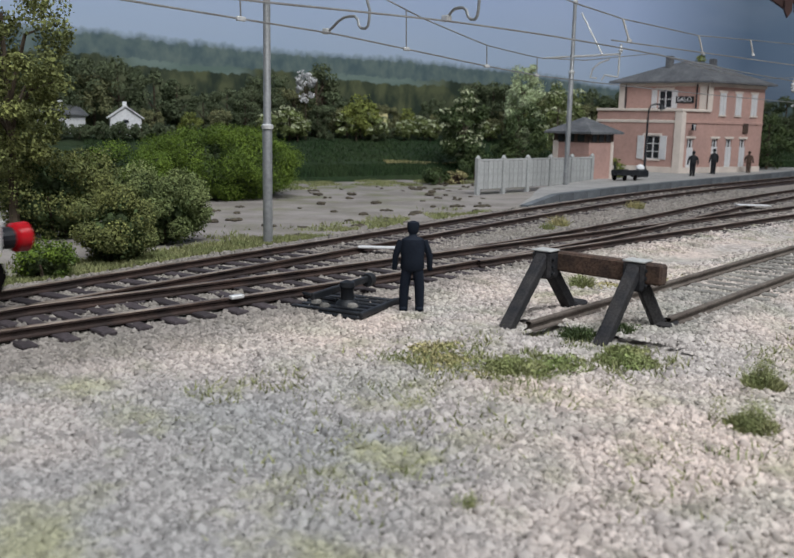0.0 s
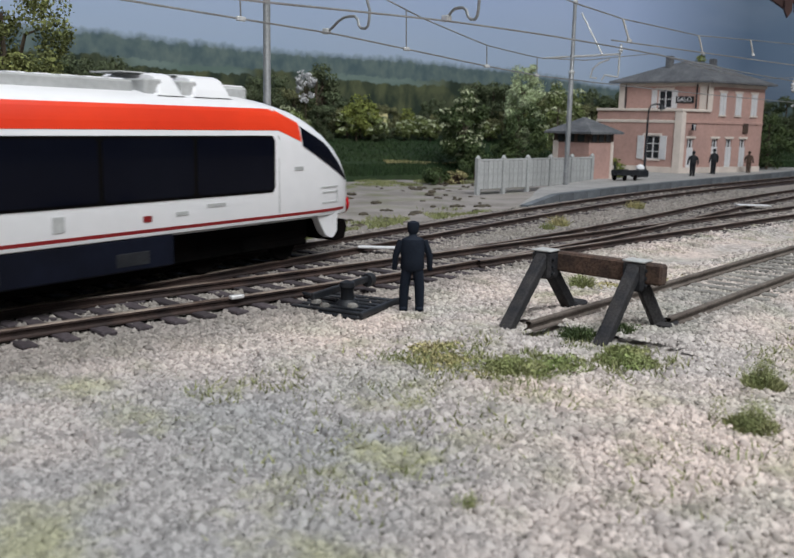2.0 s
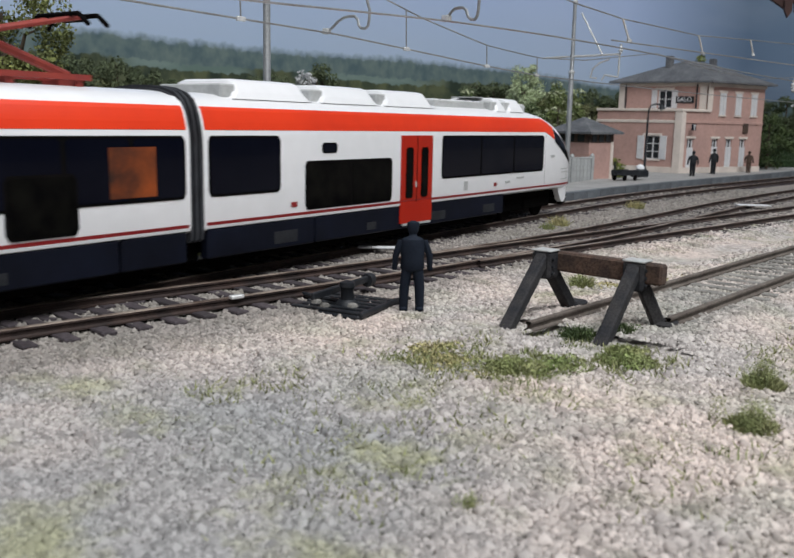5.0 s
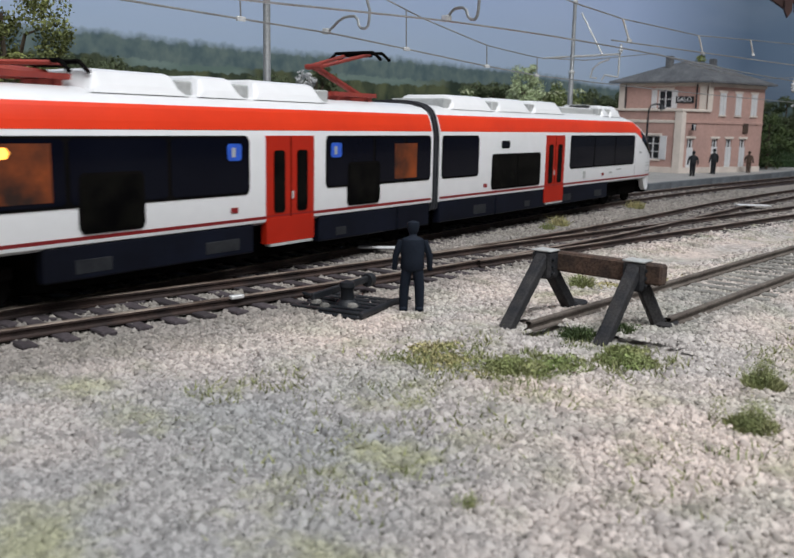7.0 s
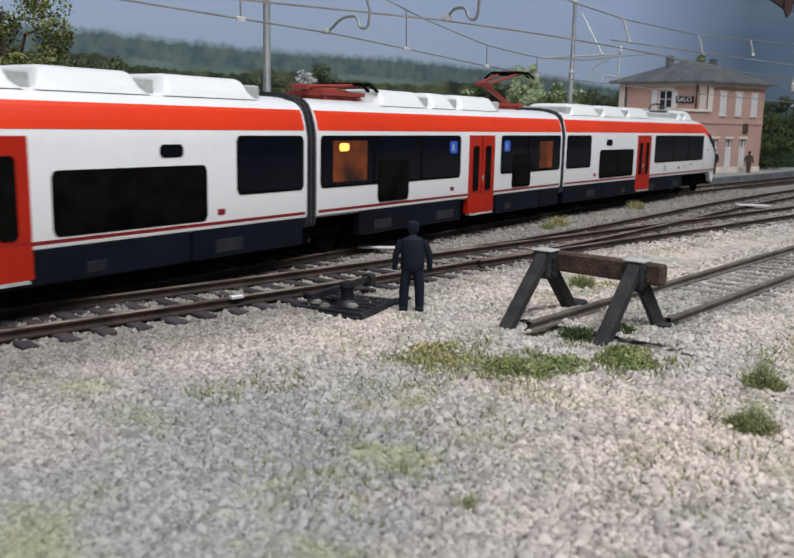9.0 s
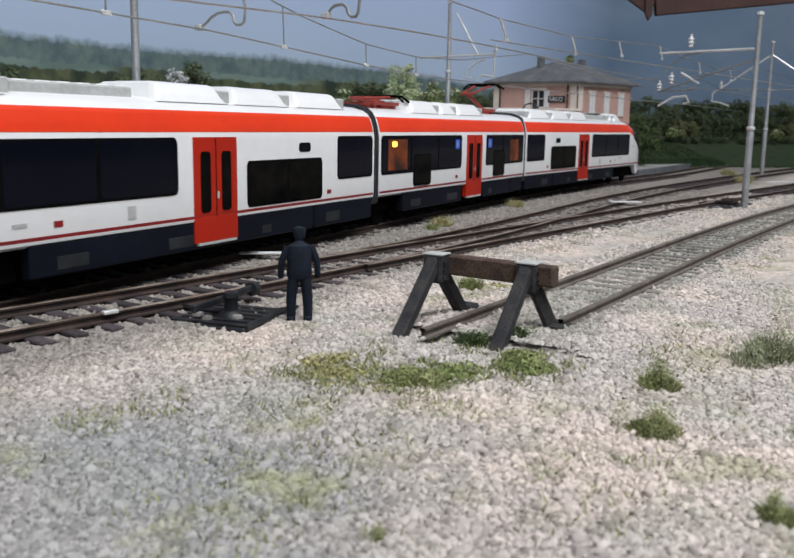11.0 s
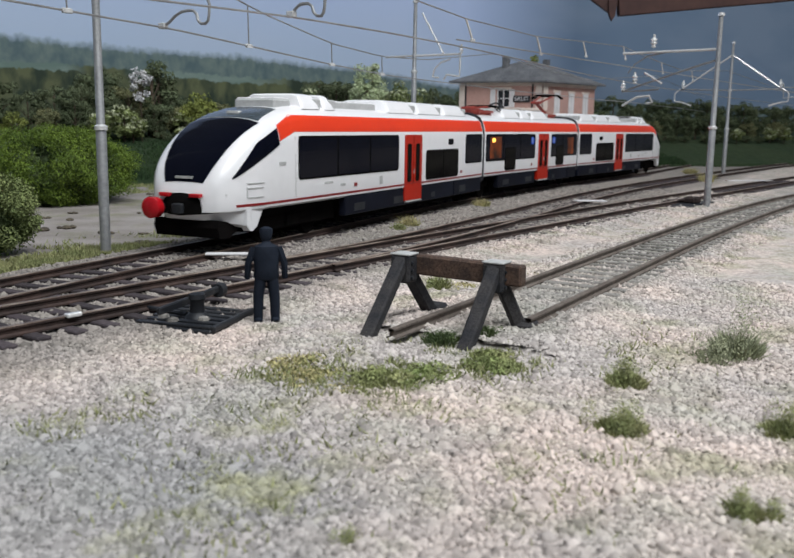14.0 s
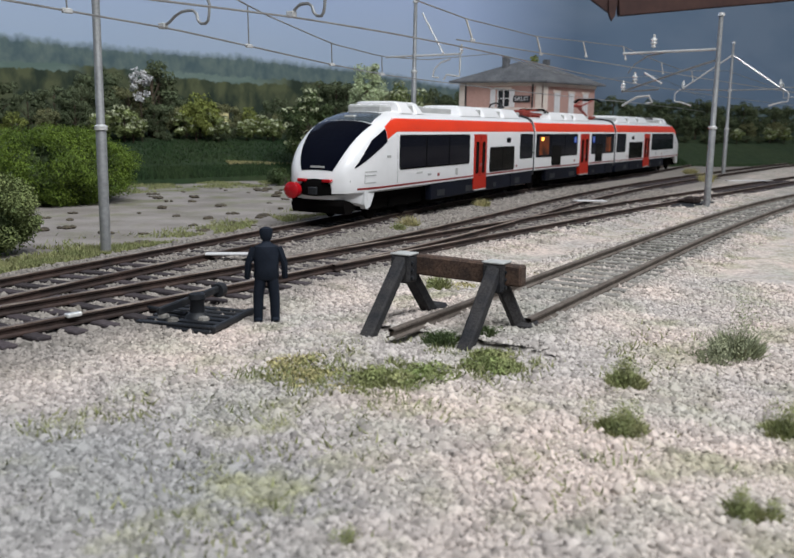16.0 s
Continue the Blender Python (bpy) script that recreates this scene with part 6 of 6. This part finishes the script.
# the meadow: a pale mown strip and a darker crop below it
def meadow():
    rng = np.random.default_rng(31)
    for name, mt, lo, hi, z, n, label in (("crop_rows", "crop", 0.15, 1.5, 0.34, 26000, "dense dark green crop at the meadow's foot"), ("mown_strip", "dry", 1.75, 2.15, 0.10, 5000, "pale mown strip across the meadow"), ("meadow_grass", "crop", 2.2, 6.4, 0.16, 26000, "dark green meadow grass")):
        x = rng.uniform(2, 64, n) if mt == "crop" else rng.uniform(20, 34, n)
        o = rng.uniform(lo, hi, n)
        if mt == "dry":
            o += 0.25 * np.sin(x * 0.7)
        zz = np.interp(o, [0, 0.15, 1.2, 3, 5, 6.6], [-0.1, 0.25, 0.62, 1.25, 1.95, 2.3])
        q = np.column_stack([x + 0.35 * o, [edge_y(a) for a in x] + o, zz - 0.05])
        w = rng.normal(size=(n, 3)) * np.array([1, 1, 0])
        w = w / (np.linalg.norm(w, axis=1)[:, None] + 1e-9) * 0.05
        tip = q + np.column_stack([rng.normal(size=(n, 2)) * 0.06, z * rng.uniform(0.6, 1.2, n) + 0.05])
        v = np.stack([q - w, q + w, tip], 1).reshape(-1, 3) * SC
        me = bpy.data.meshes.new(name)
        k = np.arange(n) * 3
        me.from_pydata(v.tolist(), [], np.stack([k, k + 1, k + 2], 1).tolist())
        me.materials.append(M[mt])
        tagged(new(name, me), label, "meadow", kind="stuff")


meadow()


# grass tufts and moss on the ballast
def tuft(name, x, y, seed, r, h, material, n, label, cat="grass tuft"):
    rng = np.random.default_rng(seed)
    t = thing(name, mpose(x, y, height(x, y)), label, cat, "grass tufts")
    a, q = rng.uniform(0, 2 * np.pi, n), r * np.sqrt(rng.uniform(0, 1, n))
    base = np.stack([q * np.cos(a), q * np.sin(a), np.full(n, -0.03)], 1)
    fuzzy = material in ("tuft", "weed")
    hh = (0.5 if material == "tuft" else 0.8) * h * (1 - 0.55 * (q / r) ** 2) * rng.uniform(0.55, 1.15, n) * (0.5 if material == "weed" else 1.0)
    lean = rng.normal(size=(n, 2)) * 0.35 * hh[:, None] + base[:, :2] / r * (0.35 * hh[:, None])
    tip = base + np.column_stack([lean, hh])
    w = rng.normal(size=(n, 3)) * np.array([1, 1, 0])
    w = w / (np.linalg.norm(w, axis=1)[:, None] + 1e-9) * (0.008 + 0.012 * r)
    mid = base * 0.45 + tip * 0.55 + np.array([0, 0, 0.02])
    v = np.stack([base - w, base + w, mid + w * 0.8, tip, mid - w * 0.8], 1).reshape(-1, 3) * SC
    me = bpy.data.meshes.new(name)
    k = np.arange(n) * 5
    me.from_pydata(v.tolist(), [], np.stack([k, k + 1, k + 2, k + 3, k + 4], 1).tolist())
    me.materials.append(M[material])
    part("tuft", me, None, t)
    c = rng.normal(size=(9, 3)) * np.array([0.5, 0.5, 0.0]) * r
    n = n * 5 // 2 if fuzzy else n
    i = rng.integers(0, 9, n)
    o = rng.normal(size=(n, 3))
    o /= np.linalg.norm(o, axis=1)[:, None]
    o[:, 2] = np.abs(o[:, 2])
    q = c[i] + o * np.array([0.42 * r, 0.42 * r, (0.9 if fuzzy else 0.62) * h]) * rng.uniform(0.7, 1.05, (n, 1))
    part("fuzz", leaf_mesh("fuzz", q, (0.012 if fuzzy else 0.03) + 0.03 * r, M[material], rng, 0.4, o), None, t)
    return t


for i, (x, y, r, h, mt, n, lab) in enumerate([
    (-11.15, -12.95, 0.27, 0.42, "tuft", 900, "dense round green grass tuft on the ballast"),
    (-9.25, -12.45, 0.25, 0.48, "tuft", 900, "dense round green grass tuft on the ballast"),
    (-6.75, -13.45, 0.36, 1.15, "weed", 620, "tall grey-green weed clump on the ballast"),
    (-7.1, -13.25, 0.40, 0.5, "weed", 420, "grey-green weed clump on the ballast"),
    (-12.85, -14.6, 0.17, 0.36, "tuft", 400, "small green grass tuft on the ballast"),
    (-12.7, -14.8, 0.13, 0.22, "tuft", 200, "small green grass tuft on the ballast"),
    (-10.1, -14.6, 0.27, 0.40, "tuft", 600, "dense green grass tuft on the ballast"),
    (-15.15, -11.78, 0.13, 0.16, "tuft", 160, "thin green grass tuft on the ballast"),
    (-10.95, -9.55, 0.5, 0.2, "grass", 900, "fresh green grass patch before the buffer stop"),
    (-10.5, -9.95, 0.45, 0.17, "patch", 700, "fresh green grass patch before the buffer stop"),
    (-9.6, -10.55, 0.45, 0.2, "patch", 800, "fresh green grass patch before the buffer stop"),
    (-9.15, -10.35, 0.34, 0.26, "grass", 600, "green grass patch before the buffer stop"),
    (-8.7, -9.25, 0.30, 0.34, "leaf_dark", 500, "dark low weeds between the buffer stop's legs"),
    (-8.2, -9.75, 0.22, 0.25, "leaf_dark", 300, "dark low weeds between the buffer stop's legs"),
    (-11.4, -8.6, 0.55, 0.16, "dry", 700, "thin dry grass patch on the ballast"),
    (-10.9, -8.0, 0.45, 0.14, "dry", 500, "thin dry grass patch on the ballast"),
    (-4.4, -6.9, 0.25, 0.45, "grass", 260, "sparse green weeds beside the loop line"),
    (-3.8, -7.3, 0.5, 0.10, "dry", 400, "low yellow grass patch by the siding"),
    (-2.5, -7.9, 0.7, 0.10, "dry", 500, "low yellow grass patch by the siding"),
    (5.2, -0.6, 0.3, 0.55, "dry", 240, "tall dry weeds between the tracks"),
    (4.0, -0.9, 0.25, 0.35, "grass", 200, "green weeds between the tracks"),
    (13.5, 0.6, 0.35, 0.5, "dry", 240, "dry weeds between the tracks"),
    (40.0, -3.3, 0.5, 0.9, "dry", 300, "tall pale dry weeds between the tracks"),
    (52.0, 0.4, 0.5, 0.9, "dry", 300, "tall pale dry weeds between the tracks"),
]):
    tuft("grass_tuft", x, y, 100 + i, r, h, mt, n, lab)


def scatter_stuff():
    """Short grass along the yard's edges, as one lawn of blades."""
    rng = np.random.default_rng(9)
    spots = []
    for _ in range(64000):
        x = rng.uniform(-14, 30) if rng.uniform() < 0.7 else rng.uniform(-14, -3)
        base = line_1(x)
        y = base + 2.3 + abs(rng.normal()) * 1.0 if rng.uniform() < 0.55 and x < 8 else rng.uniform(edge_y(x) - 4.5, edge_y(x) + 0.3)
        if noise.noise((x * 0.55, y * 0.55, 3)) > (-0.35 if x < -4.5 and y < base + 4 else 0.02):
            spots.append((x, y, height(x, y)))
    p = np.array(spots)
    n = len(p)
    w = rng.normal(size=(n, 3)) * np.array([1, 1, 0])
    w = w / (np.linalg.norm(w, axis=1)[:, None] + 1e-9) * 0.022
    tip = p + np.column_stack([rng.normal(size=(n, 2)) * 0.05, rng.uniform(0.05, 0.15, n)])
    v = np.stack([p - w, p + w, tip], 1).reshape(-1, 3) * SC
    me = bpy.data.meshes.new("short_grass")
    k = np.arange(n) * 3
    me.from_pydata(v.tolist(), [], np.stack([k, k + 1, k + 2], 1).tolist())
    me.materials.append(M["verge"])
    tagged(new("short_grass", me), "short yellow-green static grass along the yard's edges", "grass", kind="stuff")


scatter_stuff()


def thin_grass():
    """Thin low grass that has grown through the ballast before the buffer stop and in the hollow."""
    rng = np.random.default_rng(19)
    spots = []
    for cx, cy, rx, ry, n in ((-10.6, -9.4, 1.5, 1.1, 2600), (-9.6, -10.7, 0.8, 0.5, 900), (-11.6, -8.3, 0.9, 0.6, 900), (-13.4, -9.6, 1.9, 1.5, 700), (-14.6, -7.6, 1.5, 0.6, 400), (-15.6, -10.6, 0.9, 0.8, 300), (-7.6, -12.2, 1.6, 0.6, 500), (-12.6, -13.0, 1.6, 0.8, 300)):
        for _ in range(n):
            x, y = rng.normal(cx, rx * 0.6), rng.normal(cy, ry * 0.6)
            if noise.noise((x * 1.4, y * 1.4, 8)) > -0.05:
                spots.append((x, y, height(x, y)))
    p = np.array(spots)
    n = len(p)
    w = rng.normal(size=(n, 3)) * np.array([1, 1, 0])
    w = w / (np.linalg.norm(w, axis=1)[:, None] + 1e-9) * 0.016
    tip = p + np.column_stack([rng.normal(size=(n, 2)) * 0.07, rng.uniform(0.04, 0.15, n)])
    v = np.stack([p - w, p + w, tip], 1).reshape(-1, 3) * SC
    me = bpy.data.meshes.new("thin_grass")
    k = np.arange(n) * 3
    me.from_pydata(v.tolist(), [], np.stack([k, k + 1, k + 2], 1).tolist())
    me.materials.append(M["verge"])
    tagged(new("thin_grass", me), "thin low green grass grown through the ballast", "grass", kind="stuff")


thin_grass()


# dark clods in the yard
clod = []
for s in range(4):
    r2 = np.random.default_rng(s)
    g = Geo()
    for k in range(4):
        lump(g, (r2.uniform(-0.25, 0.25), r2.uniform(-0.12, 0.12), 0.02), r2.uniform(0.08, 0.17), r2)
    g.v = [(a, b, max(-0.05, c * 0.55)) for a, b, c in g.v]
    clod.append(mesh_of("clod", g, M["earth"]))
rnd = random.Random(4)
for i in range(130):
    x = rnd.uniform(-4, 24)
    y = rnd.uniform(line_1(x) + 2.8, min(edge_y(x) - 0.4, line_1(x) + 15))
    if Vector((x - 3.6, y - 15.6)).length < 4.4 or (x > 13 and y < 10.5):
        continue
    ob = part("earth_clod", clod[i % 4], None, None, at=mpose(x, y, 0.0, 0, 0, rnd.uniform(0, 360)) @ Matrix.Scale(rnd.uniform(0.4, 1.15), 4))
    tagged(ob, "dark crumbly clod of earth on the grey yard", "clod", "clods in the yard")


# ---- ballast stones: far too many to count ----
def stones(name, n, pick, lo, hi, seed, label):
    rng = np.random.default_rng(seed)
    p = pick(rng, n)
    n = len(p)
    s = rng.uniform(lo, hi, n) * (1 + 0.8 * (rng.uniform(size=n) > 0.94))
    o = np.array([(1, 0, 0), (-0.5, 0.85, 0), (-0.5, -0.85, 0), (0.1, 0, 0.8), (0.55, -0.95, 0.35), (-0.75, 0.1, 0.5)])
    a = rng.uniform(0, 2 * np.pi, n)
    j = o[None] * rng.uniform(0.6, 1.25, (n, 6, 3))
    x = j[..., 0] * np.cos(a)[:, None] - j[..., 1] * np.sin(a)[:, None]
    y = j[..., 0] * np.sin(a)[:, None] + j[..., 1] * np.cos(a)[:, None]
    v = (np.stack([x, y, j[..., 2]], -1) * s[:, None, None] * 0.5 + p[:, None]).reshape(-1, 3) * SC
    f = np.array([(0, 4, 3), (4, 2, 3), (2, 5, 3), (5, 1, 3), (1, 0, 3), (0, 2, 4), (2, 1, 5)])
    faces = (f[None] + (np.arange(n) * 6)[:, None, None]).reshape(-1, 3)
    me = bpy.data.meshes.new(name)
    me.vertices.add(len(v))
    me.vertices.foreach_set("co", v.ravel())
    me.loops.add(faces.size)
    me.loops.foreach_set("vertex_index", faces.ravel())
    me.polygons.add(len(faces))
    me.polygons.foreach_set("loop_start", np.arange(len(faces)) * 3)
    me.update(calc_edges=True)
    me.materials.append(M["stone"])
    tagged(new(name, me), label, "ballast", kind="stuff")


def near_spots(rng, n):
    """Over the open ballast, denser towards the layout's front corner."""
    u, v = rng.uniform(0, 1, n) ** 1.5, rng.uniform(0, 1, n)
    x = -18.5 + 19 * u
    lo = np.interp(x, [-18.5, -13.5, -2, 1], [-10.5, -15.5, -14.5, -14])
    y = lo + (-3.5 - lo) * v
    keep = [y_ < line_2(x_) - 1.35 for x_, y_ in zip(x, y)]
    x, y = x[keep], y[keep]
    return np.column_stack([x, y, [height(a_, b_) for a_, b_ in zip(x, y)]])


def bed_spots(rng, n):
    x = rng.uniform(-17, 30, n)
    y = rng.uniform(-1, 1, n)
    w = rng.integers(0, 4, n)
    out = []
    for a, b, k in zip(x, y, w):
        if k == 3:
            q = line_4(a) + b * 2.2
        else:
            q = (line_1, line_2, line_3)[k if a > -3 else k % 2](a) + b * 2.4
        out.append((a, q, height(a, q) + 0.0))
    return np.array(out)


stones("ballast_near", 120000, near_spots, 0.045, 0.115, 1, "loose pinkish-grey ballast stones in the foreground")
stones("ballast_bed", 85000, bed_spots, 0.06, 0.13, 2, "pinkish-grey ballast between and beside the sleepers")


motions()
